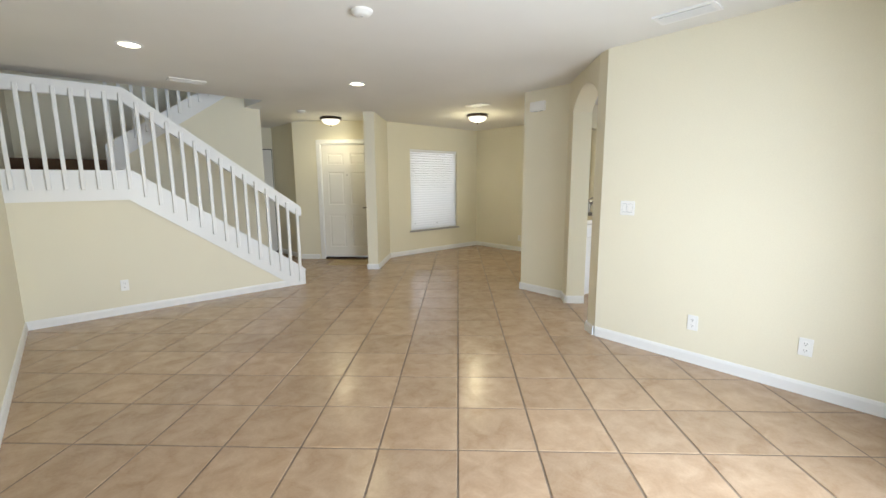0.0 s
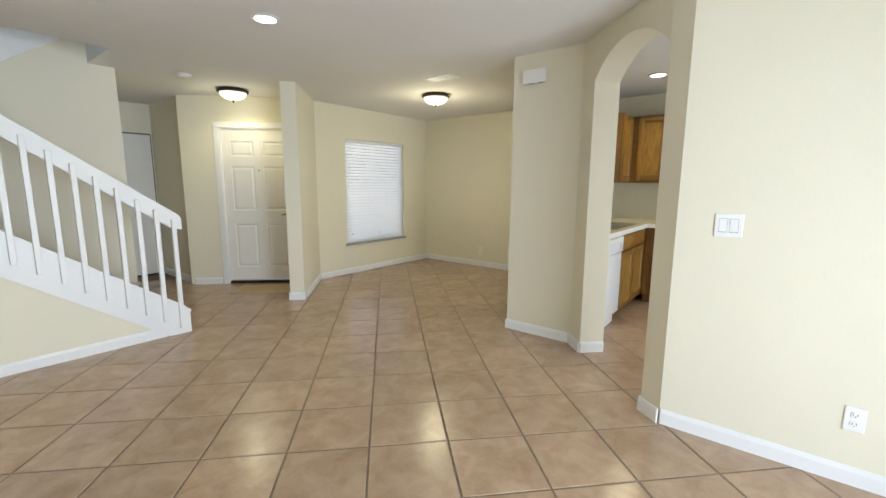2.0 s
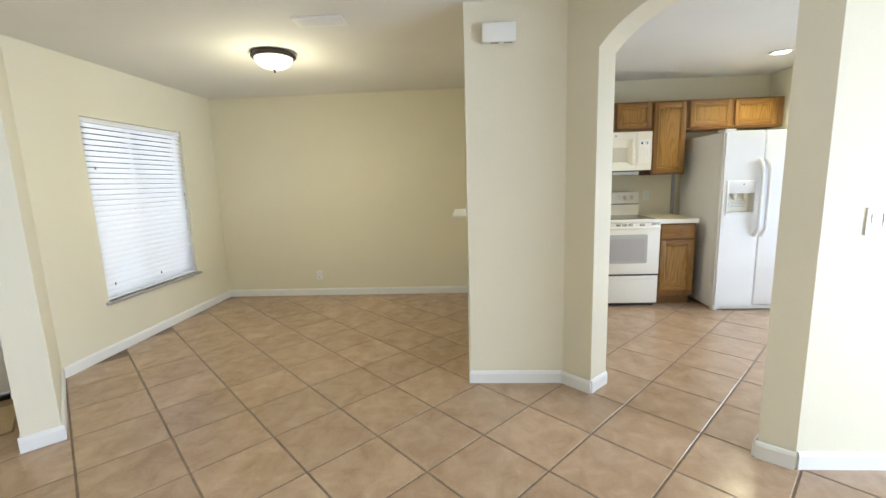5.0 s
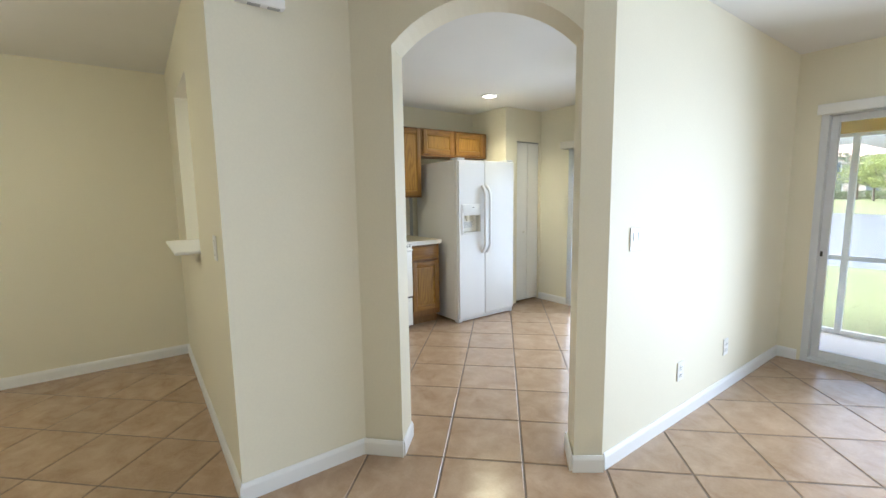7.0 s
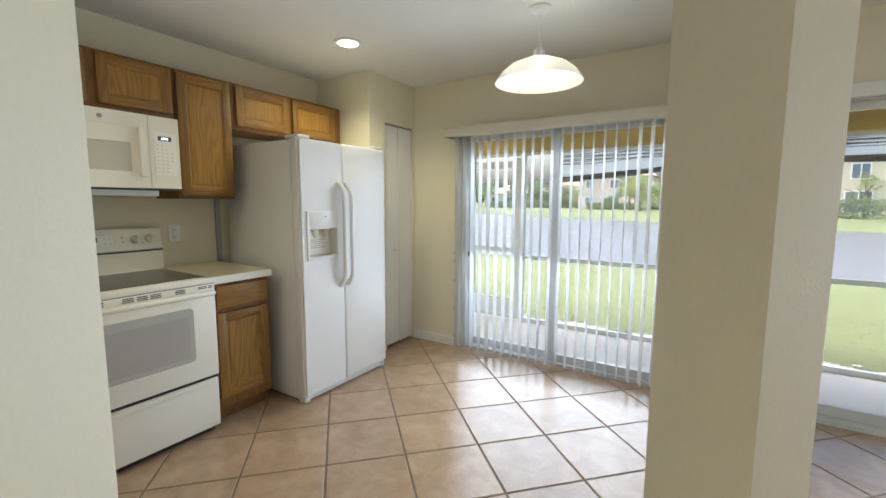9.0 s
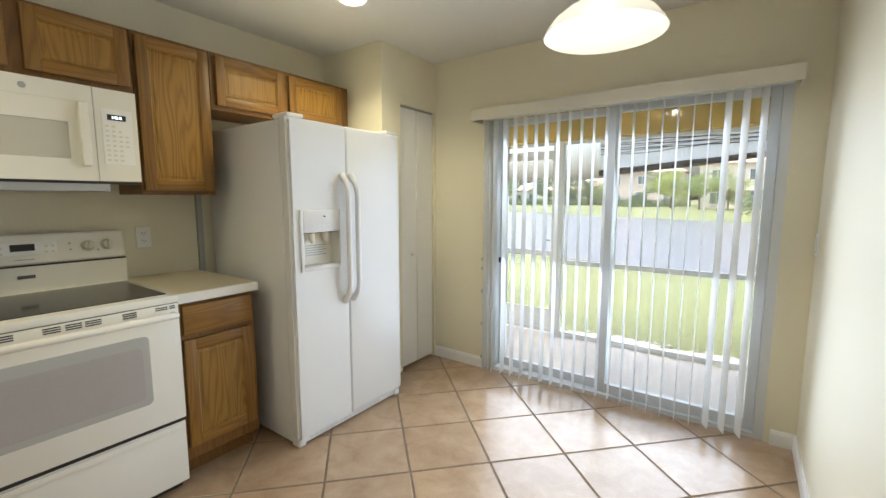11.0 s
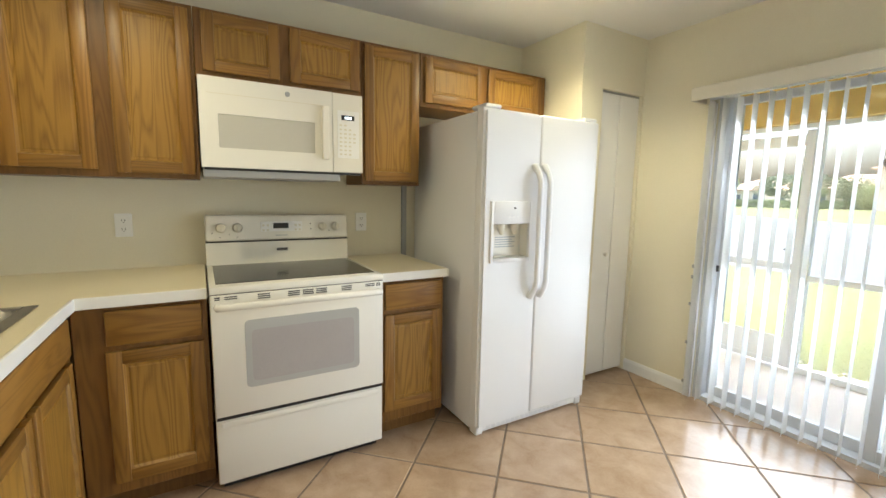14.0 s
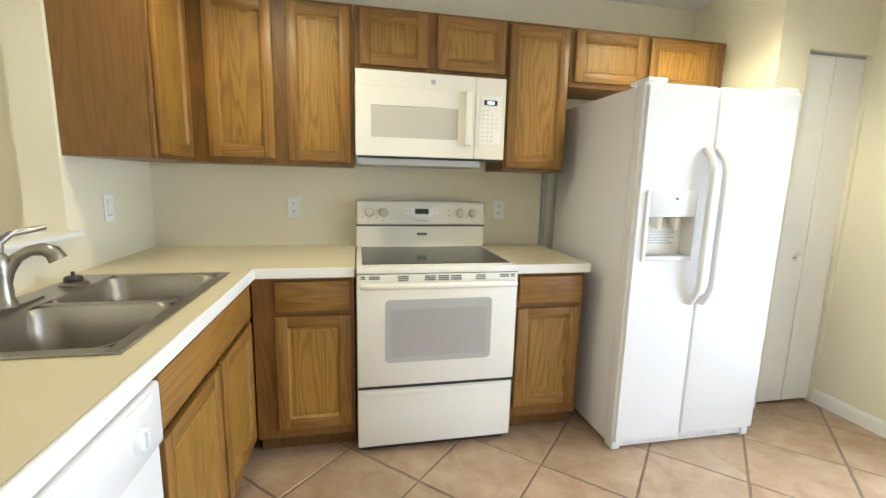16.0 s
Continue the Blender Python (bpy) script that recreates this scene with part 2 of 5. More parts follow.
M_CONC = material("patio_concrete", (0.60, 0.585, 0.575), 0.8, blotch=0.06, grain=0.06, bump=0.2)
M_DOOR = material("white_door_paint", (0.83, 0.81, 0.76), 0.42, blotch=0.02, bump=0.05)
M_MAT = material("straw_mat", (0.45, 0.34, 0.20), 0.9, grain=0.25, grain_scale=200, bump=0.6)
M_SOFFIT = material("ochre_stucco", (0.55, 0.40, 0.13), 0.85, blotch=0.04, grain=0.05, bump=0.3)
M_SHADEGLASS = glowing("lit_alabaster_glass", (1.0, 0.86, 0.62), 0.15)
M_PENDANT = frosted_material("frosted_glass_shade")
M_BULB = glowing("lit_bulb", (1.0, 0.9, 0.7), 6.0)
M_CANLIGHT = glowing("lit_downlight", (1.0, 0.88, 0.62), 0.8)

# ---------------- building helpers ----------------
def box(bm, x0, x1, y0, y1, z0, z1, bevel=0.0, segs=2):
    r = bmesh.ops.create_cube(bm, size=1.0)
    vs = r["verts"]
    for v in vs:
        v.co = Vector((x0 + (v.co.x + 0.5) * (x1 - x0), y0 + (v.co.y + 0.5) * (y1 - y0), z0 + (v.co.z + 0.5) * (z1 - z0)))
    if bevel:
        es = list({e for v in vs for e in v.link_edges})
        bmesh.ops.bevel(bm, geom=es, offset=bevel, segments=segs, affect="EDGES", profile=0.5)
    return bm


def prism(bm, pts, z0, z1):
    """An upright prism over a footprint given anticlockwise."""
    lo = [bm.verts.new((x, y, z0)) for x, y in pts]
    hi = [bm.verts.new((x, y, z1)) for x, y in pts]
    k = len(pts)
    bm.faces.new(lo[::-1])
    bm.faces.new(hi)
    for i in range(k):
        bm.faces.new((lo[i], lo[(i + 1) % k], hi[(i + 1) % k], hi[i]))
    return bm


def sheet_xz(bm, pts, y0, y1):
    """A board whose outline lies in x and z, between two values of y."""
    a = [bm.verts.new((x, y0, z)) for x, z in pts]
    b = [bm.verts.new((x, y1, z)) for x, z in pts]
    k = len(pts)
    bm.faces.new(a)
    bm.faces.new(b[::-1])
    for i in range(k):
        bm.faces.new((a[i], b[i], b[(i + 1) % k], a[(i + 1) % k]))
    bmesh.ops.recalc_face_normals(bm, faces=bm.faces)
    return bm


def lathe(bm, profile, segs=32, m=None):
    """A turned shape from (radius, z) pairs."""
    rings = []
    for r, z in profile:
        rings.append([bm.verts.new((max(r, 1e-4) * math.cos(2 * math.pi * i / segs), max(r, 1e-4) * math.sin(2 * math.pi * i / segs), z)) for i in range(segs)])
    for a, b in zip(rings, rings[1:]):
        for i in range(segs):
            bm.faces.new((a[i], a[(i + 1) % segs], b[(i + 1) % segs], b[i]))
    if m is not None:
        bmesh.ops.transform(bm, matrix=m, verts=[v for g in rings for v in g])
    return bm


def tube(bm, pts, r, segs=10, caps=True):
    """A round bar along a line of points; r is one radius or one for each point."""
    pts = [Vector(p) for p in pts]
    rad = r if isinstance(r, (list, tuple)) else [r] * len(pts)
    rings = []
    side = None
    for i, p in enumerate(pts):
        d = (pts[min(i + 1, len(pts) - 1)] - pts[max(i - 1, 0)]).normalized()
        if side is None:
            side = d.orthogonal().normalized()
        side = (side - d * side.dot(d)).normalized()
        up = d.cross(side)
        rings.append([bm.verts.new(p + rad[i] * (side * math.cos(2 * math.pi * k / segs) + up * math.sin(2 * math.pi * k / segs))) for k in range(segs)])
    for a, b in zip(rings, rings[1:]):
        for k in range(segs):
            bm.faces.new((a[k], a[(k + 1) % segs], b[(k + 1) % segs], b[k]))
    if caps:
        bm.faces.new(rings[0][::-1])
        bm.faces.new(rings[-1])
    return bm


def finish(name, bm, mat, smooth=False):
    bmesh.ops.recalc_face_normals(bm, faces=bm.faces)
    me = bpy.data.meshes.new(name)
    bm.to_mesh(me)
    bm.free()
    for mm in mat if isinstance(mat, (list, tuple)) else (mat,):
        me.materials.append(mm)
    if smooth:
        for p in me.polygons:
            p.use_smooth = True
        me.set_sharp_from_angle(angle=radians(40))
    return me


def thing(name, label, category, x=0.0, y=0.0, z=0.0, rz=0.0, group=""):
    ob = new(name)
    ob.empty_display_size = 0.1
    ob.matrix_world = pose(x, y, z, 0, 0, rz)
    return tagged(ob, label, category, group)


def part(name, bm, mat, parent, label="", smooth=False):
    ob = new(name, finish(name, bm, mat, smooth))
    ob.parent = parent
    if label:
        ob["label"] = label
    return ob


def whole(name, bm, mat, label="", category="", kind="", group="", smooth=False, at=None):
    ob = new(name, finish(name, bm, mat, smooth))
    if at is not None:
        ob.matrix_world = at
    return tagged(ob, label, category, group, kind)


def B(*a, **k):
    return box(bmesh.new(), *a, **k)


def slab(bm, rects, w0, w1, upright=False):
    """One solid board over several rectangles that share a grid; lying in x and y, or upright in x and z."""
    us = sorted({v for r in rects for v in r[:2]})
    vs = sorted({v for r in rects for v in r[2:]})
    for i in range(len(us) - 1):
        for j in range(len(vs) - 1):
            a, b, c, d = us[i], us[i + 1], vs[j], vs[j + 1]
            m, n = (a + b) / 2, (c + d) / 2
            if any(r[0] < m < r[1] and r[2] < n < r[3] for r in rects):
                bm.faces.new([bm.verts.new((u, w0, v) if upright else (u, v, w0)) for u, v in ((a, c), (b, c), (b, d), (a, d))])
    bmesh.ops.remove_doubles(bm, verts=bm.verts, dist=1e-5)
    r = bmesh.ops.extrude_face_region(bm, geom=list(bm.faces))
    bmesh.ops.translate(bm, vec=(0, w1 - w0, 0) if upright else (0, 0, w1 - w0), verts=[v for v in r["geom"] if isinstance(v, bmesh.types.BMVert)])
    bmesh.ops.recalc_face_normals(bm, faces=bm.faces)
    return bm


# ---------------- large structure ----------------
H = 2.42            # ceiling
XL, XP, XK, XE = -1.96, 1.857, 2.05, 5.067      # left wall, partition faces, far wall
YS, YC, YD, YW = -0.335, 3.52, 3.653, 6.698      # patio wall, sink wall faces, window wall
STRUCT = "structure"

whole("floor", B(XL - 0.1, XE + 0.1, YS - 0.16, 8.95, -0.12, -0.003), M_GROUT, "beige ceramic tile floor laid diagonally with dark grout", "floor", STRUCT)

bm = slab(bmesh.new(), [(XL - 0.14, XE + 0.14, YS - 0.16, 6.14), (0.485, XE + 0.14, 6.14, 9.0), (XL - 0.14, 0.485, 7.99, 9.0)], H, H + 0.3)
whole("ceiling", bm, M_CEIL, "smooth off-white painted ceiling with a stairwell opening", "ceiling", STRUCT)
whole("ceiling_upper", B(XL - 0.14, 0.7, 5.9, 8.0, 4.9, 5.0), M_CEIL, "off-white ceiling high above the stairwell", "ceiling", STRUCT)

# left wall; an unseen opening is added above the stairs to light the stairwell
bm = slab(bmesh.new(), [(YS - 0.16, 6.3, 0, 5.0), (6.3, 7.7, 0, 3.05), (6.3, 7.7, 4.4, 5.0), (7.7, 9.0, 0, 5.0)], 0.0, 0.14, True)
bmesh.ops.transform(bm, matrix=Matrix(((0, 1, 0, XL - 0.14), (1, 0, 0, 0), (0, 0, 1, 0), (0, 0, 0, 1))), verts=bm.verts)
whole("wall_left", bm, M_WALL, "plain cream painted wall", "wall", STRUCT)

SL0, SL1, SLH = -0.74, 1.70, 1.985      # living patio door
SK0, SK1 = 2.19, 3.935                   # kitchen patio door
SKH = 1.985
bm = sheet_xz(bmesh.new(), [(XL, 0), (SL0, 0), (SL0, SLH), (SL1, SLH), (SL1, 0), (SK0, 0), (SK0, SKH), (SK1, SKH), (SK1, 0), (XE + 0.14, 0), (XE + 0.14, H), (XL, H)], YS - 0.16, YS)
whole("wall_patio", bm, M_WALL, "cream painted wall with two patio door openings", "wall", STRUCT)

whole("wall_partition", prism(bmesh.new(), [(XP, YS), (XK, YS), (XK, 2.095), (2.087, 2.132), (1.939, 2.280), (XP, 2.162)], 0, H), M_WALL,
      "cream painted partition wall beside the arched opening", "wall", STRUCT)
whole("wall_chase", prism(bmesh.new(), [(2.564, 2.894), (2.703, 2.755), (2.85, 2.902), (2.85, YD), (2.712, YD), (2.712, 3.038)], 0, H), M_WALL,
      "cream painted wall end beside the arched opening", "wall", STRUCT)

# arched head over the diagonal opening
bm = bmesh.new()
a0, a1 = Vector((1.939, 2.280)), Vector((2.564, 2.894))
half, spring, rise = (a1 - a0).length / 2, 2.085, 0.19
rad = (half * half + rise * rise) / (2 * rise)
prof = [(-half, H), (-half, spring)]
for i in range(1, 24):
    s = -half + 2 * half * i / 24
    prof.append((s, spring + rise - rad + math.sqrt(rad * rad - s * s)))
prof += [(half, spring), (half, H)]
sheet_xz(bm, prof, 0.0, 0.198)
mid = (a0 + a1) / 2
whole("wall_arch", bm, M_WALL, "cream painted arched wall head over the kitchen opening", "wall", STRUCT, at=pose(mid.x, mid.y, 0, 0, 0, 45) @ pose(0, -0.198, 0))

bm = slab(bmesh.new(), [(2.85, 3.56, 0, H), (3.56, 4.37, 0, 1.055), (3.56, 4.37, 2.1, H), (4.37, XE, 0, H)], YC, YD, True)
whole("wall_sink", bm, M_WALL, "cream painted wall with a pass-through over the sink", "wall", STRUCT)
whole("wall_far", B(XE, XE + 0.14, YS, YW + 0.15, 0, H), M_WALL, "cream painted wall behind the stove and dining area", "wall", STRUCT)

WX0, WX1, WZ0, WZ1 = 3.285, 4.488, 0.455, 1.975
bm = slab(bmesh.new(), [(2.79, WX0, 0, H), (WX0, WX1, 0, WZ0), (WX0, WX1, WZ1, H), (WX1, XE, 0, H)], YW, YW + 0.15, True)
whole("wall_window", bm, M_WALL, "cream painted dining wall with one window", "wall", STRUCT)

whole("wall_foyer", prism(bmesh.new(), [(2.055, 5.96), (2.90, 6.805), (2.785, 6.92), (1.94, 6.075)], 0, H), M_WALL,
      "cream painted diagonal wing wall between entry and dining area", "wall", STRUCT)

# entry door wall, set at 45 degrees: local x runs along the wall, local y outward
DOORWALL = pose(1.57, 7.72, 0, 0, 0, -45)
bm = slab(bmesh.new(), [(-0.06, 0.415, 0, H), (0.415, 1.335, 2.035, H), (1.335, 1.55, 0, H)], 0, 0.14, True)
whole("wall_entry", bm, M_WALL, "cream painted diagonal wall holding the entry door", "wall", STRUCT, at=DOORWALL)
whole("wall_hall", B(1.57, 1.71, 7.72, 9.0, 0, H), M_WALL, "cream painted hall wall", "wall", STRUCT)
whole("wall_hall_end", B(0.69, 1.57, 8.85, 9.0, 0, H), M_WALL, "cream painted hall end wall", "wall", STRUCT)
whole("wall_hall_side", B(0.55, 0.69, 6.97, 9.0, 0, H), M_WALL, "cream painted wall behind the stairs", "wall", STRUCT)

# wall under the upper flight, and the walls of the stairwell
SLOPE = 0.727
bm = bmesh.new()
sheet_xz(bm, [(XL, 0), (0.69, 0), (0.69, H), (0.485, H), (0.485, 2.80), (-1.0, 1.75), (-1.12, 1.60), (XL, 1.60)], 6.85, 6.97)
whole("wall_stairs", bm, M_WALL, "cream painted wall between the two stair flights", "wall", STRUCT)
bm = bmesh.new()
box(bm, XL, 0.69, 7.85, 7.99, 0, 5.0)
box(bm, 0.485, 0.62, 6.0, 7.85, H + 0.3, 5.0)
box(bm, XL, 0.62, 6.0, 6.14, H + 0.3, 5.0)
whole("wall_stairwell", bm, M_WALL, "cream painted upper stairwell walls", "wall", STRUCT)


def base_run(p, q, side):
    """A baseboard from p to q, proud of the wall on that side (+1: to the left of the way from p to q)."""
    p, q = Vector(p), Vector(q)
    d = (q - p).normalized()
    nrm = Vector((-d.y, d.x)) * side
    L = (q - p).length
    prof = [(0, 0), (0.013, 0), (0.013, 0.066), (0.009, 0.078), (0.005, 0.086), (0, 0.086)]
    bm = bmesh.new()
    a = [bm.verts.new((*(p + nrm * u), z)) for u, z in prof]
    b = [bm.verts.new((*(q + nrm * u), z)) for u, z in prof]
    for i in range(len(prof)):
        j = (i + 1) % len(prof)
        bm.faces.new((a[i], a[j], b[j], b[i]))
    bm.faces.new(a[::-1])
    bm.faces.new(b)
    return whole("baseboard", bm, M_TRIM, "white painted wooden baseboard", "baseboard", STRUCT)


base_run((XL, YS), (XL, 5.85), -1)
base_run((XL, YS), (SL0, YS), 1)
base_run((SL1 + 0.02, YS), (XP, YS), 1)
base_run((XP, YS), (XP, 2.155), 1)
base_run((XP - 0.009, 2.167), (1.939, 2.280 + 0.009), 1)
base_run((1.939, 2.289), (2.087, 2.141), 1)
base_run((2.05, 2.09), (XK, YS), 1)
base_run((XK, YS), (SK0 - 0.03, YS), 1)
base_run((SK1 + 0.05, YS), (4.455, YS), 1)
base_run((2.703, 2.755), (2.564, 2.894), 1)
base_run((2.555, 2.894), (2.712, 3.047), 1)
base_run((2.712, 3.038), (2.712, YD), 1)
base_run((2.70, YD), (XE, YD), 1)
base_run((XE, YD), (XE, YW), 1)
base_run((XE, YW), (2.79, YW), 1)
base_run((2.79, 6.695), (2.055, 5.96), 1)
base_run((2.064, 5.951), (1.931, 6.084), 1)
base_run((1.94, 6.075), (2.57, 6.705), 1)
base_run((1.57, 8.85), (1.57, 7.72), -1)
base_run((1.565, 7.725), (1.805, 7.485), -1)
base_run((0.60, 5.85), (XL, 5.85), 1)

# ---------------- stairs ----------------
# wall under the lower flight, flush with the room
bm = bmesh.new()
sheet_xz(bm, [(XL, 0), (0.62, 0), (0.62, 0.06), (-1.035, 1.23), (XL, 1.23)], 5.85, 5.93)
whole("wall_under_stairs", bm, M_WALL, "cream painted triangular wall under the stairs", "wall", STRUCT)

stairs = thing("staircase", "white painted staircase with square balusters and brown carpeted treads", "staircase", 0.79, 5.85, 0)
SX, SYY = 0.79, 5.85


def sl(x):      # height of the pitch line of the baluster feet
    return 1.315 if x < -1.02 else 1.315 - SLOPE * (x + 1.02)


bm = bmesh.new()
sheet_xz(bm, [(x - SX, z) for x, z in [(0.79, 0), (0.79, 0.185), (0.74, 0.235), (-1.0, 1.487), (XL, 1.487), (XL, 1.205), (-1.05, 1.205), (0.62, 0)]], -0.022, 0.02)
part("stringer", bm, M_TRIM, stairs)
bm = bmesh.new()
sheet_xz(bm, [(x - SX, z) for x, z in [(0.79, 0.185), (0.80, 0.20), (0.75, 0.25), (-0.995, 1.505), (XL, 1.505), (XL, 1.487), (-1.0, 1.487), (0.74, 0.235)]], -0.03, 0.10)
part("stringer_cap", bm, M_TRIM, stairs)
for k in range(7):
    x1 = 0.70 - 0.247 * k
    z1 = 0.186 * (k + 1)
    bm = B(x1 - 0.26 - SX, x1 + 0.02 - SX, 0.10, 0.99, z1 - 0.035, z1, bevel=0.012)
    box(bm, x1 - 0.02 - SX, x1 - SX, 0.10, 0.99, z1 - 0.186, z1 - 0.035)
    part("tread", bm, M_CARPET, stairs, "brown carpeted tread", smooth=True)
part("landing", B(XL - SX, -1.02 - SX, 0.02, 0.99, 1.36, 1.487), M_CARPET, stairs, "brown carpeted landing")
bm = B(XL - SX, -1.0 - SX, 0.985, 2.0, 1.50, 1.655, bevel=0.02)
part("upper_landing", bm, M_CARPET, stairs, "brown carpeted upper landing step", smooth=True)
# handrail: sloping board and level board, with a rounded upper edge
bm = bmesh.new()
sheet_xz(bm, [(x - SX, z) for x, z in [(0.785, 0.93), (0.785, 1.035), (0.765, 1.065), (-0.985, 2.325), (-1.01, 2.335), (XL, 2.335), (XL, 2.20), (-1.03, 2.20), (0.70, 0.955)]], -0.022, 0.022)
bmesh.ops.bevel(bm, geom=list(bm.edges), offset=0.006, segments=2, affect="EDGES")
part("handrail", bm, M_TRIM, stairs)
for i in range(22):
    x = -1.9 + 0.1245 * i
    z0 = sl(x) + 0.0
    z1 = 2.265 if x < -1.0 else 2.265 - 0.722 * (x + 1.0)
    bm = B(x - 0.017 - SX, x + 0.017 - SX, -0.056, -0.022, z0, z1, bevel=0.003, segs=1)
    part("baluster", bm, M_TRIM, stairs)

up = thing("upper_stair_flight", "white painted upper stair flight with square balusters", "staircase", -1.1, 6.85, 1.6)
UX, UZ = -1.1, 1.6


def us(x):
    return 1.80 + 0.70 * (x + 1.1)


bm = bmesh.new()
sheet_xz(bm, [(x - UX, z - UZ) for x, z in [(-1.13, 1.50), (-1.13, us(-1.13) + 0.05), (0.48, us(0.48) + 0.05), (0.48, us(0.48) - 0.20), (-0.95, 1.70), (-0.95, 1.50)]], -0.03, -0.002)
part("stringer", bm, M_TRIM, up)
for i in range(13):
    x = -1.06 + 0.122 * i
    part("baluster", B(x - 0.017 - UX, x + 0.017 - UX, -0.06, -0.03, us(x) - 0.08 - UZ, us(x) + 0.84 - UZ, bevel=0.003, segs=1), M_TRIM, up)
bm = bmesh.new()
sheet_xz(bm, [(x - UX, z - UZ) for x, z in [(-1.13, us(-1.13) + 0.80), (-1.13, us(-1.13) + 0.92), (0.48, us(0.48) + 0.92), (0.48, us(0.48) + 0.80)]], -0.03, 0.015)
part("handrail", bm, M_TRIM, up)
for k in range(7):
    x0, z1 = -0.98 + 0.25 * k, 1.655 + 0.178 * (k + 1)
    bm = B(x0 - UX, x0 + 0.27 - UX, 0.12, 1.0, z1 - 0.15 - UZ, z1 - UZ, bevel=0.012)
    part("tread", bm, M_CARPET, up, "brown carpeted tread", smooth=True)

# ---------------- doors ----------------
def panel_grid(bm, x0, x1, z0, z1, y, depth=0.008, w=0.018):
    """A sunk moulding round a raised field, on a face at y that looks to -y."""
    rings = []
    for inset, d in ((0, 0), (w * 0.5, depth), (w * 1.2, depth), (w * 2.2, depth * 0.25)):
        rings.append([bm.verts.new(c) for c in ((x0 + inset, y + d, z0 + inset), (x1 - inset, y + d, z0 + inset), (x1 - inset, y + d, z1 - inset), (x0 + inset, y + d, z1 - inset))])
    for a, b in zip(rings, rings[1:]):
        for i in range(4):
            bm.faces.new((a[i], a[(i + 1) % 4], b[(i + 1) % 4], b[i]))
    bm.faces.new(rings[-1])


def face_with_panels(bm, x0, x1, z0, z1, y, thick, cols, rows):
    """A slab whose front carries sunk panels at the given columns and rows."""
    xs = sorted({x0, x1, *[v for c in cols for v in c]})
    zs = sorted({z0, z1, *[v for r in rows for v in r]})
    for i in range(len(xs) - 1):
        for j in range(len(zs) - 1):
            a, b, c, d = xs[i], xs[i + 1], zs[j], zs[j + 1]
            if (a, b) in cols and (c, d) in rows:
                panel_grid(bm, a, b, c, d, y)
            else:
                bm.faces.new([bm.verts.new(v) for v in ((a, y, c), (b, y, c), (b, y, d), (a, y, d))])
    bmesh.ops.remove_doubles(bm, verts=bm.verts, dist=1e-5)
    box(bm, x0, x1, y + 0.01, y + thick, z0, z1)
    q = [bm.verts.new(v) for v in ((x0, y, z0), (x1, y, z0), (x1, y, z1), (x0, y, z1), (x0, y + 0.01, z0), (x1, y + 0.01, z0), (x1, y + 0.01, z1), (x0, y + 0.01, z1))]
    for i in range(4):
        j = (i + 1) % 4
        bm.faces.new((q[i], q[j], q[4 + j], q[4 + i]))


door = tagged(new("door_1"), "closed white six-panel entry door with dark bronze handle", "door", kind=STRUCT)
door.matrix_world = DOORWALL
bm = bmesh.new()
cols = [(0.53, 0.82), (0.93, 1.22)]
face_with_panels(bm, 0.43, 1.32, 0.045, 2.02, 0.03, 0.045, cols, [(0.22, 0.80), (0.98, 1.55), (1.68, 1.87)])
part("door_leaf", bm, M_DOOR, door)
bm = bmesh.new()
box(bm, 0.355, 0.425, -0.018, 0.0, 0, 2.035, bevel=0.004)
box(bm, 1.325, 1.395, -0.018, 0.0, 0, 2.035, bevel=0.004)
box(bm, 0.355, 1.395, -0.018, 0.0, 2.036, 2.105, bevel=0.004)
part("door_casing", bm, M_TRIM, door)
bm = bmesh.new()
box(bm, 0.416, 0.430, 0.0, 0.13, 0, 2.034)
box(bm, 1.320, 1.334, 0.0, 0.13, 0, 2.034)
box(bm, 0.430, 1.320, 0.0, 0.13, 2.021, 2.034)
part("door_frame", bm, M_TRIM, door)
part("threshold", B(0.43, 1.32, 0.0, 0.13, 0.0, 0.035, bevel=0.008), M_BRONZE, door, "dark metal threshold")
bm = bmesh.new()
lathe(bm, [(0.0, 0.0), (0.027, 0.0), (0.027, 0.008), (0.012, 0.012), (0.011, 0.045), (0.0, 0.045)], 20, pose(1.255, 0.03, 0.93, 90, 0, 0))
tube(bm, [(1.255, -0.012, 0.93), (1.22, -0.016, 0.932), (1.17, -0.016, 0.925), (1.145, -0.013, 0.918)], [0.009, 0.009, 0.007, 0.006])
part("lever_handle", bm, M_BRONZE, door, "dark bronze lever handle", smooth=True)
bm = bmesh.new()
lathe(bm, [(0.0, 0.0), (0.03, 0.0), (0.028, 0.012), (0.012, 0.02), (0.0, 0.02)], 20, pose(1.255, 0.03, 1.06, 90, 0, 0))
part("deadbolt", bm, M_BRONZE, door, smooth=True)
bm = bmesh.new()
lathe(bm, [(0.0, 0.0), (0.009, 0.0), (0.008, 0.004), (0.0, 0.004)], 12, pose(0.875, 0.03, 1.50, 90, 0, 0))
part("peephole", bm, M_BRONZE, door, smooth=True)

closet = tagged(new("door_2"), "closed plain white hall closet door", "door", kind=STRUCT)
closet.matrix_world = pose(1.18, 8.85, 0)
part("door_leaf", B(-0.36, 0.355, -0.030, -0.002, 0.02, 2.0, bevel=0.003), M_DOOR, closet)
part("door_gap", B(-0.370, 0.372, -0.006, -0.001, 0.0, 2.018), M_BLACK, closet, "dark gap round the door")

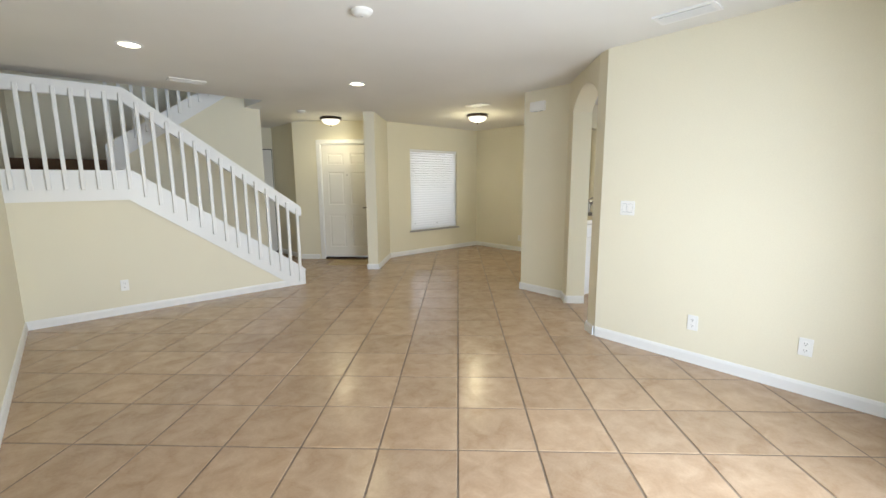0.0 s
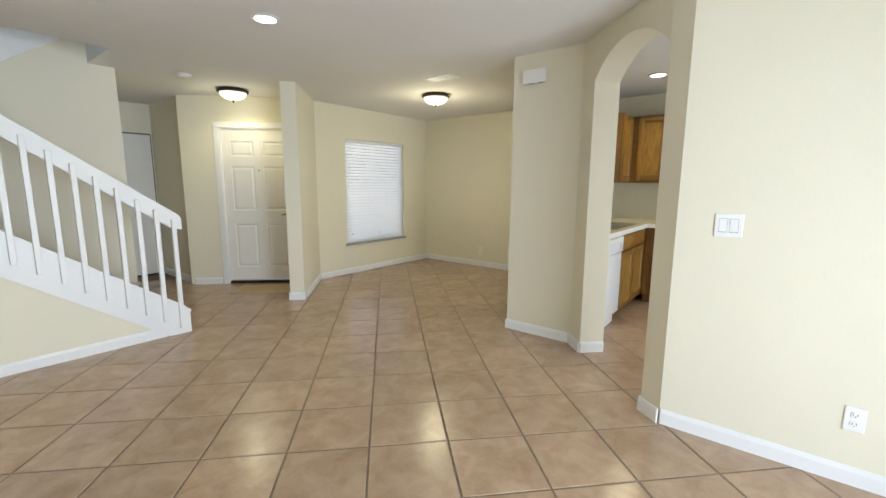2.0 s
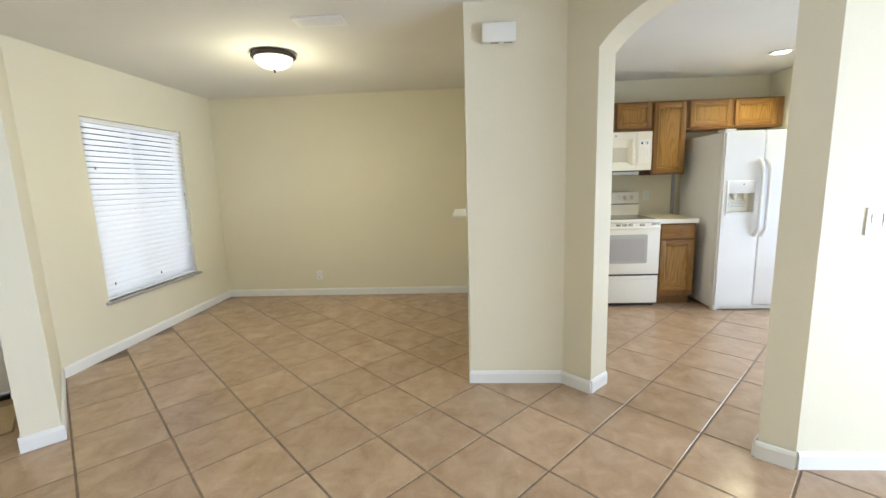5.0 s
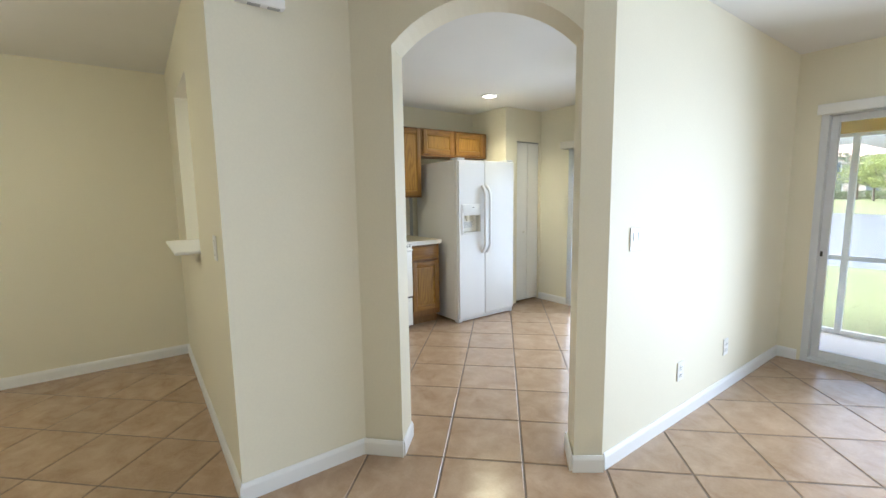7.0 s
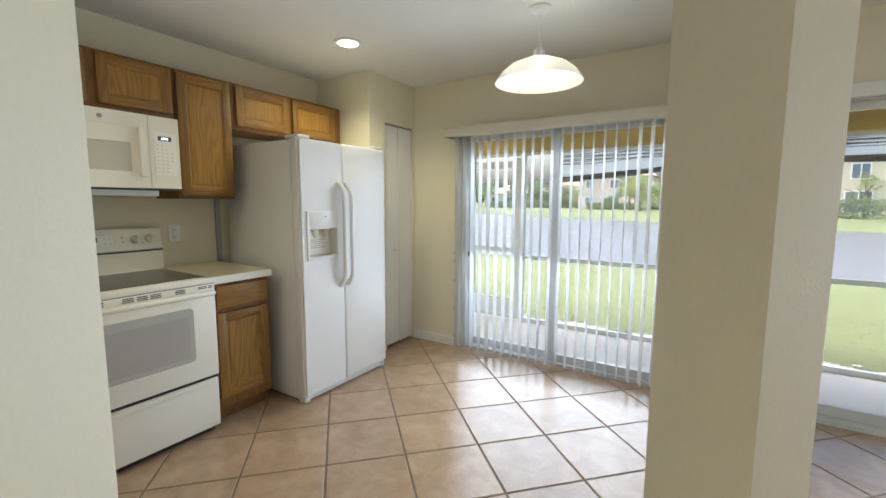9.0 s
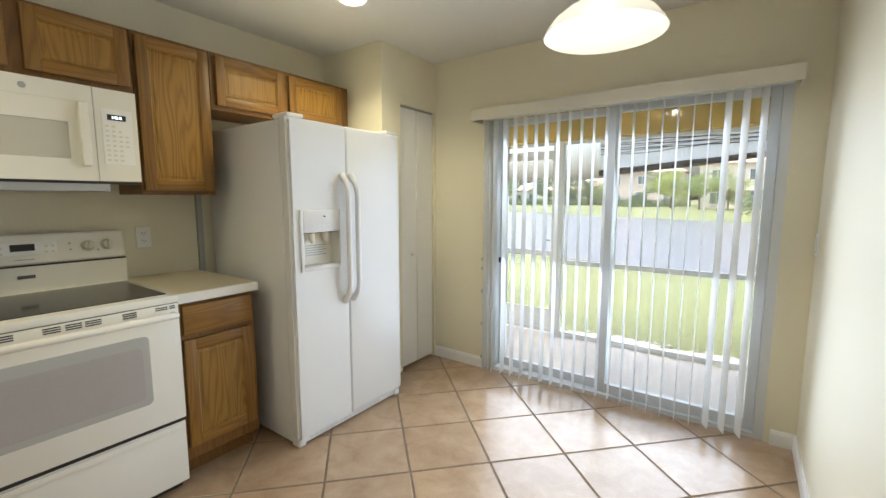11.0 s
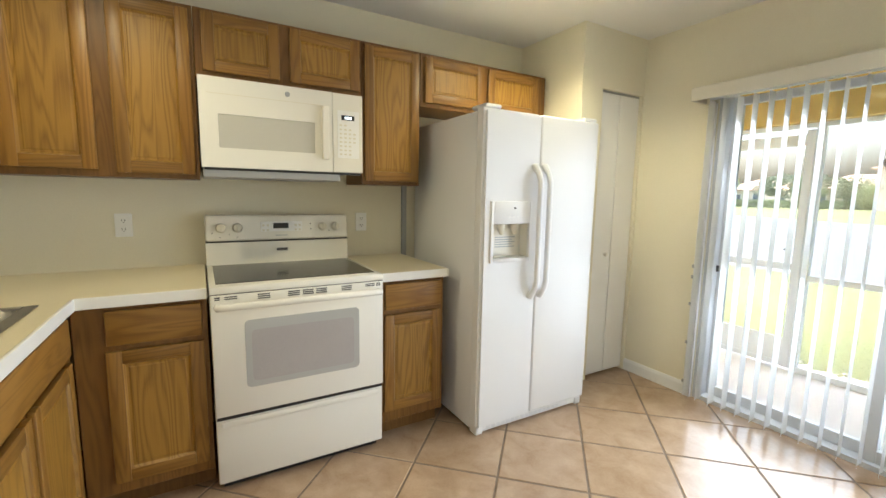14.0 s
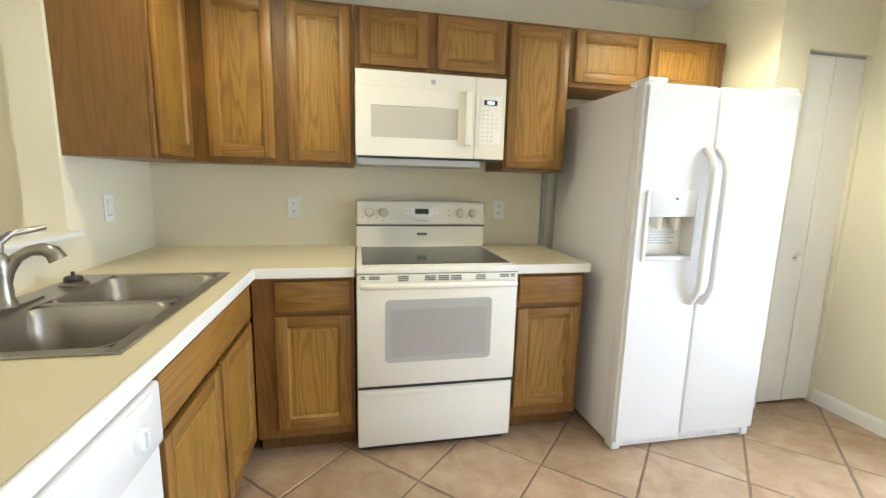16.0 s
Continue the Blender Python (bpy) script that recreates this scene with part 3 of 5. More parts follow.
# straw doormat by the entry door
whole("doormat", B(-0.36, 0.36, -0.22, 0.22, 0.0, 0.012, bevel=0.004), M_MAT, "flat tan straw doormat on the tiles before the entry door", "doormat",
      at=pose(2.02, 6.75, 0.001, 0, 0, -45))

# ---------------- dining window with slatted blind ----------------
win = tagged(new("window_1"), "white framed window behind a closed white slatted blind", "window", kind=STRUCT)
win.matrix_world = pose((WX0 + WX1) / 2, YW, WZ0)
ww, wh = (WX1 - WX0) / 2, WZ1 - WZ0
bm = bmesh.new()
box(bm, -ww, -ww + 0.045, 0.075, 0.13, 0, wh)
box(bm, ww - 0.045, ww, 0.075, 0.13, 0, wh)
box(bm, -ww + 0.045, ww - 0.045, 0.075, 0.13, 0, 0.045)
box(bm, -ww + 0.045, ww - 0.045, 0.075, 0.13, wh - 0.045, wh)
box(bm, -0.022, 0.022, 0.105, 0.125, 0.045, wh - 0.045)
part("window_frame", bm, M_ALU, win)
for x0, x1 in ((-ww + 0.045, -0.022), (0.022, ww - 0.045)):
    p = part("pane", B(x0, x1, 0.098, 0.104, 0.045, wh - 0.045), M_GLASS, win)
    p.visible_shadow = False
part("window_sill", B(-ww - 0.03, ww + 0.03, -0.03, 0.075, -0.028, 0.0, bevel=0.005), material("grey_marble_sill", (0.42, 0.40, 0.38), 0.3, blotch=0.15, blotch_scale=14), win, "grey marble sill")

blind = thing("slatted_blind", "closed white horizontal slatted blind covering the dining window", "blind", (WX0 + WX1) / 2, YW, WZ0)
part("headrail", B(-ww + 0.005, ww - 0.005, 0.012, 0.055, wh - 0.045, wh - 0.003, bevel=0.004), M_BLIND, blind)
M_SLAT = bpy.data.materials.new("translucent_slat")
M_SLAT.use_nodes = True
_nt = M_SLAT.node_tree
_b = _nt.nodes["Principled BSDF"]
_b.inputs["Base Color"].default_value = (0.88, 0.89, 0.9, 1)
_b.inputs["Roughness"].default_value = 0.45
_tl = _nt.nodes.new("ShaderNodeBsdfTranslucent")
_tl.inputs["Color"].default_value = (0.9, 0.93, 0.97, 1)
_mx = _nt.nodes.new("ShaderNodeMixShader")
_mx.inputs[0].default_value = 0.12
_nt.links.new(_b.outputs[0], _mx.inputs[1])
_nt.links.new(_tl.outputs[0], _mx.inputs[2])
_nt.links.new(_mx.outputs[0], _nt.nodes["Material Output"].inputs["Surface"])
bm = bmesh.new()
L = ww - 0.01
prof = []
for k in range(6):
    u = -0.025 + 0.05 * k / 5
    prof.append((u, 0.004 * (1 - (u / 0.025) ** 2)))
rot = Matrix.Rotation(radians(60), 2)
prof = [rot @ Vector(p) for p in prof]
a = [bm.verts.new((-L, p.x, p.y)) for p in prof]
b = [bm.verts.new((L, p.x, p.y)) for p in prof]
for k in range(5):
    bm.faces.new((a[k], b[k], b[k + 1], a[k + 1]))
bmesh.ops.solidify(bm, geom=list(bm.faces), thickness=0.0025)
slat_me = finish("slat", bm, M_SLAT, True)
z = 0.05
while z < wh - 0.035:
    s = new("slat", slat_me)
    s.parent = blind
    s.location = (0, 0.033, z)
    z += 0.0455
part("bottom_rail", B(-ww + 0.008, ww - 0.008, 0.012, 0.055, 0.004, 0.024, bevel=0.004), M_BLIND, blind)
for x, z in ((-0.52, 1.1), (0.55, 0.85), (-0.50, 0.12), (0.05, 0.10)):
    bm = lathe(bmesh.new(), [(0.0, 0.0), (0.007, 0.002), (0.006, 0.016), (0.002, 0.026), (0.0, 0.027)], 10, pose(x, 0.004, z))
    part("cord_tassel", bm, M_GREY, blind, smooth=True)

# ---------------- ceiling fittings ----------------
def downlight(x, y, watts):
    t = thing("recessed_downlight", "lit round recessed downlight with white trim in the ceiling", "downlight", x, y, H, group="recessed downlights")
    bm = bmesh.new()
    lathe(bm, [(0.070, -0.001), (0.094, -0.001), (0.096, -0.006), (0.086, -0.010), (0.070, -0.007), (0.070, -0.001)], 36)
    part("trim_ring", bm, M_TRIM, t, smooth=True)
    bm = bmesh.new()
    lathe(bm, [(0.0, -0.008), (0.04, -0.0078), (0.0695, -0.0055), (0.0695, -0.001), (0.0, -0.001)], 36)
    part("lens", bm, M_CANLIGHT, t, "glowing warm lens", smooth=True)
    spot_light("downlight_lamp", x, y, H - 0.10, watts, WARM, 0.09, 150)


def dome_light(x, y, watts, down, drop):
    t = thing("dome_ceiling_light", "lit alabaster glass dome ceiling light with dark bronze rim", "ceiling light", x, y, H, group="dome ceiling lights")
    bm = bmesh.new()
    lathe(bm, [(0.0, -0.001), (0.15, -0.001), (0.168, -0.012), (0.172, -0.03), (0.160, -0.042), (0.148, -0.042), (0.148, -0.03), (0.0, -0.03)], 40)
    part("rim", bm, M_BRONZE, t, "dark bronze rim", smooth=True)
    bm = bmesh.new()
    lathe(bm, [(0.147 * math.cos(a), -0.040 - 0.085 * math.sin(a)) for a in [i * math.pi / 2 / 12 for i in range(13)]], 40)
    part("glass_bowl", bm, M_SHADEGLASS, t, "glowing alabaster glass bowl", smooth=True)
    bm = bmesh.new()
    lathe(bm, [(0.0, -0.122), (0.012, -0.124), (0.010, -0.132), (0.006, -0.136), (0.009, -0.142), (0.006, -0.149), (0.0, -0.151)], 16)
    part("finial", bm, M_BRONZE, t, "dark bronze finial", smooth=True)
    spot_light("dome_lamp", x, y, H - 0.16, down, WARM, 0.08, 172)
    lamp = new("dome_glow", bpy.data.lights.new("dome_glow", "POINT"))
    lamp.data.energy, lamp.data.color, lamp.data.shadow_soft_size = watts, WARM, 0.12
    lamp.location = (x, y, H - drop)


for x, y, f in ((-1.055, 4.504, 0.38), (0.938, 4.534, 0.38), (4.165, 0.81, 1.25), (4.095, 2.814, 0.75)):
    downlight(x, y, CAN_W * f)
dome_light(1.82, 6.88, 0.35, 1.4, 0.30)
dome_light(3.48, 5.17, 1.3, 1.5, 0.42)


def vent(x, y, rz, w, d):
    t = thing("ceiling_vent", "white louvred air vent in the ceiling", "air vent", x, y, H, rz, "ceiling vents")
    bm = bmesh.new()
    for a in ((-w, -w + 0.025, -d, d), (w - 0.025, w, -d, d), (-w + 0.025, w - 0.025, -d, -d + 0.025), (-w + 0.025, w - 0.025, d - 0.025, d)):
        box(bm, *a, -0.012, -0.001)
    part("frame", bm, M_TRIM, t)
    part("backing", B(-w + 0.025, w - 0.025, -d + 0.025, d - 0.025, -0.004, -0.001), M_GREY, t)
    n = int((2 * d - 0.05) / 0.022)
    for k in range(n):
        y0 = -d + 0.03 + k * 0.022
        part("slat", B(-w + 0.025, w - 0.025, y0, y0 + 0.012, -0.011, -0.006), M_TRIM, t)


vent(1.53, 1.48, 90, 0.18, 0.09)
vent(-0.48, 5.53, 0, 0.17, 0.08)
vent(2.87, 4.58, 90, 0.16, 0.08)
vent(3.05, 3.02, 45, 0.14, 0.08)


def smoke_alarm(x, y):
    t = thing("smoke_alarm", "round white smoke alarm on the ceiling", "smoke alarm", x, y, H, group="smoke alarms")
    bm = bmesh.new()
    lathe(bm, [(0.0, -0.036), (0.035, -0.036), (0.05, -0.030), (0.062, -0.016), (0.068, -0.012), (0.068, -0.001), (0.0, -0.001)], 32)
    part("body", bm, M_CEIL, t, smooth=True)
    bm = bmesh.new()
    lathe(bm, [(0.0, -0.038), (0.008, -0.038), (0.008, -0.035), (0.0, -0.035)], 12)
    part("test_button", bm, M_GREY, t)


smoke_alarm(-0.05, 2.794)
smoke_alarm(1.19, 6.57)

# doorbell chime box on the wall end by the arch
chime = thing("door_chime", "white plastic door chime box on the cream wall", "door chime", 2.712, 3.446, 2.23, -90)
part("cover", B(-0.10, 0.10, -0.045, 0.0, -0.055, 0.055, bevel=0.008), M_PLATE, chime, smooth=True)
for x in (-0.05, 0.03):
    part("grille_slot", B(x, x + 0.05, -0.035, -0.012, -0.057, -0.0545), M_GREY, chime)

# ---------------- wall plates ----------------
def outlet(x, y, z, rz, label="white duplex power outlet on the cream wall"):
    t = thing("power_outlet", label, "power outlet", x, y, z, rz, "power outlets")
    part("cover_plate", B(-0.036, 0.036, -0.007, -0.0005, -0.058, 0.058, bevel=0.003), M_PLATE, t)
    for dz in (-0.022, 0.022):
        bm = bmesh.new()
        lathe(bm, [(0.0, 0.010), (0.0155, 0.010), (0.0165, 0.006), (0.0165, 0.004)], 20, pose(0, 0, dz, 90, 0, 0))
        s = part("socket", bm, M_PLATE, t)
        bm = bmesh.new()
        box(bm, -0.008, -0.0055, -0.0108, -0.0095, dz - 0.002, dz + 0.007)
        box(bm, 0.0055, 0.008, -0.0108, -0.0095, dz - 0.002, dz + 0.007)
        box(bm, -0.002, 0.002, -0.0108, -0.0095, dz - 0.010, dz - 0.006)
        part("slots", bm, M_BLACK, s)
    return t


def switch_plate(x, y, z, rz, n=2):
    t = thing("light_switch", "white double rocker light switch on the cream wall" if n == 2 else "white single rocker switch on the cream wall", "light switch", x, y, z, rz)
    w = 0.036 + 0.023 * (n - 1)
    part("cover_plate", B(-w, w, -0.007, -0.0005, -0.058, 0.058, bevel=0.003), M_PLATE, t)
    for k in range(n):
        cx = (k - (n - 1) / 2) * 0.046
        bm = bmesh.new()
        sheet_xz(bm, [(cx - 0.0165, -0.033), (cx + 0.0165, -0.033), (cx + 0.0165, 0.033), (cx - 0.0165, 0.033)], -0.011, -0.006)
        for v in bm.verts:
            if v.co.y < -0.01 and v.co.z < 0:
                v.co.y = -0.0075
        part("rocker", bm, M_PLATE, t)
        part("rocker_gap", B(cx - 0.0183, cx + 0.0183, -0.0076, -0.0055, -0.0348, 0.0348), M_GREY, t, "thin grey gap round the rocker")
    return t


switch_plate(XP, 1.931, 1.146, -90)
outlet(XP, 1.385, 0.312, -90)
outlet(XP, 0.735, 0.315, -90)
outlet(-1.18, 5.85, 0.311, 0)
outlet(XE, 5.52, 0.258, -90)
outlet(XE, 2.795, 1.135, -90, "white duplex power outlet above the counter")
outlet(XE, 1.567, 1.133, -90, "white duplex power outlet beside the refrigerator")
switch_plate(4.65, YC, 1.152, 0, 1)
switch_plate(XK, -0.27, 1.114, 90, 1)
switch_plate(2.92, YD, 1.15, 180, 1)

# ---------------- pass-through sill ----------------
whole("window_sill", B(3.54, 4.40, YC - 0.04, YD + 0.13, 1.060, 1.080, bevel=0.006), M_TRIM, "white painted pass-through ledge over the sink", "ledge", STRUCT, smooth=True)

# ---------------- pantry closet ----------------
PX, PY = 4.455, 0.29
bm = slab(bmesh.new(), [(YS, -0.315, 0, H), (0.095, PY, 0, H), (-0.315, 0.095, 2.035, H)], 0.0, 0.1, True)
box(bm, 0.16, PY, 0.1, XE - PX, 0, H)
bmesh.ops.transform(bm, matrix=Matrix(((0, 1, 0, PX), (1, 0, 0, 0), (0, 0, 1, 0), (0, 0, 0, 1))), verts=bm.verts)
whole("wall_pantry", bm, M_WALL, "cream painted pantry closet wall", "wall", STRUCT)
pantry = thing("bifold_door", "closed white two-leaf bifold pantry door with a small knob", "bifold door", PX + 0.02, -0.11, 0, -90)
for x0, x1 in ((-0.202, -0.003), (0.003, 0.202)):
    part("door_leaf", B(x0, x1, 0.0, 0.03, 0.02, 2.02, bevel=0.004), M_TRIM, pantry)
part("track", B(-0.204, 0.204, 0.002, 0.028, 2.021, 2.034), M_GREY, pantry, "grey metal track")
bm = bmesh.new()
lathe(bm, [(0.0, 0.028), (0.012, 0.026), (0.015, 0.018), (0.008, 0.008), (0.007, 0.0)], 16, pose(-0.07, 0.0, 0.91, 90, 0, 0))
part("knob", bm, M_DOOR, pantry, smooth=True)

# ---------------- cabinets ----------------
def framed_door(parent, name, x0, x1, z0, z1, y, w=0.052, t=0.02):
    """A frame-and-panel oak front: stiles and rails with softened edges round a sunk, moulded panel."""
    bm = bmesh.new()
    g = 0.016
    rings = []
    for inset, dy in ((0.0, 0.003), (g * 0.45, 0.012), (g, 0.012), (g + 0.005, 0.0095)):
        a, b, c, e = x0 + w + inset, x1 - w - inset, z0 + w + inset, z1 - w - inset
        rings.append([bm.verts.new(v) for v in ((a, y + dy, c), (b, y + dy, c), (b, y + dy, e), (a, y + dy, e))])
    for r, s in zip(rings, rings[1:]):
        for i in range(4):
            bm.faces.new((r[i], r[(i + 1) % 4], s[(i + 1) % 4], s[i]))
    bm.faces.new(rings[-1])
    r = bmesh.ops.extrude_edge_only(bm, edges=[e for e in bm.edges if e.is_boundary])
    for v in r["geom"]:
        if isinstance(v, bmesh.types.BMVert):
            v.co.y = y + t - 0.001
    d = part(name, bm, M_OAK, parent)
    for a in ((x0, x0 + w), (x1 - w, x1)):
        part("stile", B(a[0], a[1], y, y + t, z0, z1, bevel=0.004), M_OAK_STILE, d, smooth=True)
    for c in ((z0, z0 + w), (z1 - w, z1)):
        part("rail", B(x0 + w - 0.001, x1 - w + 0.001, y + 0.0006, y + t, c[0], c[1], bevel=0.004), M_OAK_X, d, smooth=True)
    return d


def cabinet_body(parent, x0, x1, z0, z1, y, depth, openings, stile=0.03):
    """The carcass with its face frame; the openings lie behind the fronts."""
    bm = B(x0 + 0.001, x1 - 0.001, y + 0.019, y + depth, z0, z1)
    part("carcass", bm, M_OAK_DARK, parent, "oak veneer carcass")
    bm = B(x0, x1, y, y + 0.019, z0, z1, bevel=0.002, segs=1)
    part("face_frame", bm, M_OAK_FRAME, parent)


def wall_cabinet(y0, y1, z0, z1, doors, label):
    """A wall unit on the stove wall, between y1 (left when faced) and y0."""
    yc = (y0 + y1) / 2
    t = thing("wall_cabinet", label, "wall cabinet", 4.765, yc, z0, -90, "oak wall cabinets")
    hw = (y1 - y0) / 2
    cabinet_body(t, -hw, hw, 0, z1 - z0, 0.0, XE - 4.767, None)
    for a, b, c, e in doors:
        framed_door(t, "door", yc - a, yc - b, c - z0, e - z0, -0.021)
    return t


wall_cabinet(2.452, 3.20, 1.365, 2.135, [(3.124, 2.826, 1.395, 2.115), (2.764, 2.468, 1.385, 2.115)], "two-door honey oak wall cabinet with raised frames")
wall_cabinet(1.663, 2.450, 1.83, 2.135, [(2.420, 2.085, 1.862, 2.118), (2.036, 1.677, 1.862, 2.118)], "short two-door oak wall cabinet above the microwave")
wall_cabinet(1.303, 1.661, 1.365, 2.135, [(1.648, 1.315, 1.385, 2.115)], "tall single-door oak wall cabinet beside the refrigerator")
wall_cabinet(0.322, 1.301, 1.83, 2.135, [(1.276, 0.852, 1.855, 2.115), (0.820, 0.395, 1.855, 2.115)], "short two-door oak wall cabinet above the refrigerator")

# corner wall unit on the sink wall
t = thing("wall_cabinet", "oak corner wall cabinet with a plain veneered end panel", "wall cabinet", 4.72, YC, 1.365, 0, "oak wall cabinets")
part("carcass", B(-0.335, 0.345, -0.303, 0.0 - 0.002, 0, 0.77), M_OAK_DARK, t, "plain oak veneer end panel")
part("face_frame", B(-0.336, 0.04, -0.322, -0.303, 0, 0.77, bevel=0.002, segs=1), M_OAK_FRAME, t)
framed_door(t, "door", -0.32, 0.0, 0.02, 0.75, -0.343)


def base_cabinet(t, x0, x1, fronts, depth=0.60):
    """A floor unit in local coordinates: toe kick, carcass, face frame and fronts."""
    part("toe_kick", B(x0, x1, 0.075, depth, 0.0, 0.10), M_OAK_DARK, t, "dark recessed toe kick")
    part("carcass", B(x0 + 0.001, x1 - 0.001, 0.02, depth, 0.10, 0.872), M_OAK_DARK, t)
    part("face_frame", B(x0, x1, 0.0, 0.02, 0.10, 0.872, bevel=0.002, segs=1), M_OAK_FRAME, t)
    for kind, a, b, c, e in fronts:
        if kind == "drawer":
            part("drawer_front", B(a, b, -0.021, -0.001, c, e, bevel=0.006), M_OAK_X, t, smooth=True)
        else:
            framed_door(t, "door", a, b, c, e, -0.021)


t = thing("base_cabinet", "oak base cabinet with one drawer and one door beside the stove", "base cabinet", 4.435, 1.495, 0, -90, "oak base cabinets")
base_cabinet(t, -0.185, 0.185, [("drawer", -0.165, 0.165, 0.715, 0.853), ("door", -0.168, 0.162, 0.165, 0.690)], XE - 4.437)
t = thing("base_cabinet", "oak base cabinet with one drawer and one door in the corner", "base cabinet", 4.435, 2.67, 0, -90, "oak base cabinets")
base_cabinet(t, -0.225, 0.215, [("drawer", -0.125, 0.195, 0.715, 0.853), ("door", -0.130, 0.198, 0.150, 0.692)], XE - 4.437)
t = thing("base_cabinet", "oak sink base cabinet with a false drawer front and two doors", "base cabinet", 3.97, 2.905, 0, 0, "oak base cabinets")
part("toe_kick", B(-0.455, 0.465, 0.075, 0.60, 0.0, 0.10), M_OAK_DARK, t, "dark recessed toe kick")
part("carcass", B(-0.454, 0.464, 0.02, 0.60, 0.10, 0.69), M_OAK_DARK, t)
part("face_frame", B(-0.455, 0.465, 0.0, 0.02, 0.10, 0.872, bevel=0.002, segs=1), M_OAK_FRAME, t)
part("drawer_front", B(-0.435, 0.40, -0.021, -0.001, 0.715, 0.853, bevel=0.006), M_OAK_X, t, smooth=True)
framed_door(t, "door", -0.435, -0.025, 0.15, 0.69, -0.021)
framed_door(t, "door", 0.0, 0.40, 0.15, 0.69, -0.021)

# ---------------- worktops ----------------
CT = 0.915
def worktop_slab(t, pieces):
    bm = slab(bmesh.new(), pieces, 0.873, CT)
    part("top", bm, M_LAM, t)


SX0, SX1, SY0, SY1 = 3.53, 4.31, 2.955, 3.46      # sink cut-out
wt = thing("worktop", "cream laminate L-shaped worktop with a white front edge", "worktop", 0, 0, 0)
worktop_slab(wt, [(2.86, SX0, 2.880, YC), (SX0, SX1, 2.880, SY0), (SX0, SX1, SY1, YC), (SX1, XE, 2.880, YC), (4.408, XE, 2.452, 2.880)])
bm = bmesh.new()
box(bm, 2.86, 4.40, 2.870, 2.8795, 0.871, CT + 0.0005, bevel=0.003)
box(bm, 4.398, 4.4075, 2.452, 2.879, 0.871, CT + 0.0005, bevel=0.003)
part("front_edge", bm, M_EDGE, wt, "white laminate edge strip")
wt2 = thing("worktop", "short cream laminate worktop between stove and refrigerator", "worktop", 0, 0, 0)
worktop_slab(wt2, [(4.408, XE, 1.306, 1.684)])
bm = bmesh.new()
box(bm, 4.398, 4.4075, 1.306, 1.684, 0.871, CT + 0.0005, bevel=0.003)
box(bm, 4.398, XE, 1.298, 1.3055, 0.871, CT + 0.0005, bevel=0.003)
part("front_edge", bm, M_EDGE, wt2, "white laminate edge strip")

# ---------------- sink and tap ----------------
def rounded(x0, x1, y0, y1, r, n=6):
    out = []
    for cx, cy, a0 in ((x1 - r, y1 - r, 0), (x0 + r, y1 - r, 90), (x0 + r, y0 + r, 180), (x1 - r, y0 + r, 270)):
        for i in range(n + 1):
            a = radians(a0 + 90 * i / n)
            out.append((cx + r * math.cos(a), cy + r * math.sin(a)))
    return out


sink = thing("kitchen_sink", "stainless steel double-bowl drop-in sink in the cream worktop", "sink", 3.92, 3.2075, CT)
def sink_bowl(x0, x1, y0, y1):
    bm = bmesh.new()
    rings = []
    for inset, z, r in ((-0.006, 0.004, 0.05), (0.0, 0.003, 0.055), (0.006, -0.01, 0.055), (0.014, -0.12, 0.06), (0.022, -0.155, 0.06), (0.05, -0.172, 0.05), (0.09, -0.176, 0.03)):
        rings.append([bm.verts.new((x, y, z)) for x, y in rounded(x0 + inset, x1 - inset, y0 + inset, y1 - inset, r)])
    for a, b in zip(rings, rings[1:]):
        for i in range(len(a)):
            j = (i + 1) % len(a)
            bm.faces.new((a[i], a[j], b[j], b[i]))
    bm.faces.new(rings[-1])
    p = part("bowl", bm, M_STEEL, sink, smooth=True)
    bm = bmesh.new()
    lathe(bm, [(0.0, -0.178), (0.03, -0.178), (0.036, -0.172), (0.045, -0.174)], 24, pose((x0 + x1) / 2, (y0 + y1) / 2, 0.0))
    part("drain", bm, M_GREY, p, smooth=True)


sink_bowl(-0.365, -0.02, -0.222, 0.135)
sink_bowl(0.02, 0.365, -0.222, 0.135)
bm = bmesh.new()
for a in ((-0.405, 0.405, -0.262, -0.226), (-0.405, 0.405, 0.139, 0.262), (-0.405, -0.369, -0.226, 0.139), (-0.016, 0.016, -0.226, 0.139), (0.369, 0.405, -0.226, 0.139)):
    box(bm, *a, 0.0006, 0.006, bevel=0.002, segs=1)
part("rim", bm, M_STEEL, sink, smooth=True)

tap = thing("kitchen_tap", "brushed nickel single-lever kitchen tap with curved pull-out spout", "tap", 3.885, 3.41, CT + 0.006)
bm = bmesh.new()
prism(bm, rounded(-0.13, 0.13, -0.028, 0.028, 0.027), 0.0, 0.008)
bmesh.ops.bevel(bm, geom=[e for e in bm.edges if all(v.co.z > 0.007 for v in e.verts)], offset=0.003, segments=2, affect="EDGES")
part("deck_plate", bm, M_STEEL, tap, smooth=True)
bm = bmesh.new()
lathe(bm, [(0.032, 0.008), (0.030, 0.012), (0.024, 0.03), (0.023, 0.09), (0.026, 0.12), (0.025, 0.145), (0.012, 0.16), (0.0, 0.162)], 28)
part("body", bm, M_STEEL, tap, smooth=True)
bm = bmesh.new()
spout = [(0.0, -0.005, 0.06), (0.006, -0.015, 0.105), (0.014, -0.034, 0.142), (0.027, -0.058, 0.160), (0.041, -0.082, 0.163), (0.051, -0.100, 0.152), (0.056, -0.109, 0.130)]
tube(bm, spout, [0.016, 0.015, 0.0145, 0.0155, 0.019, 0.022, 0.0235], 18)
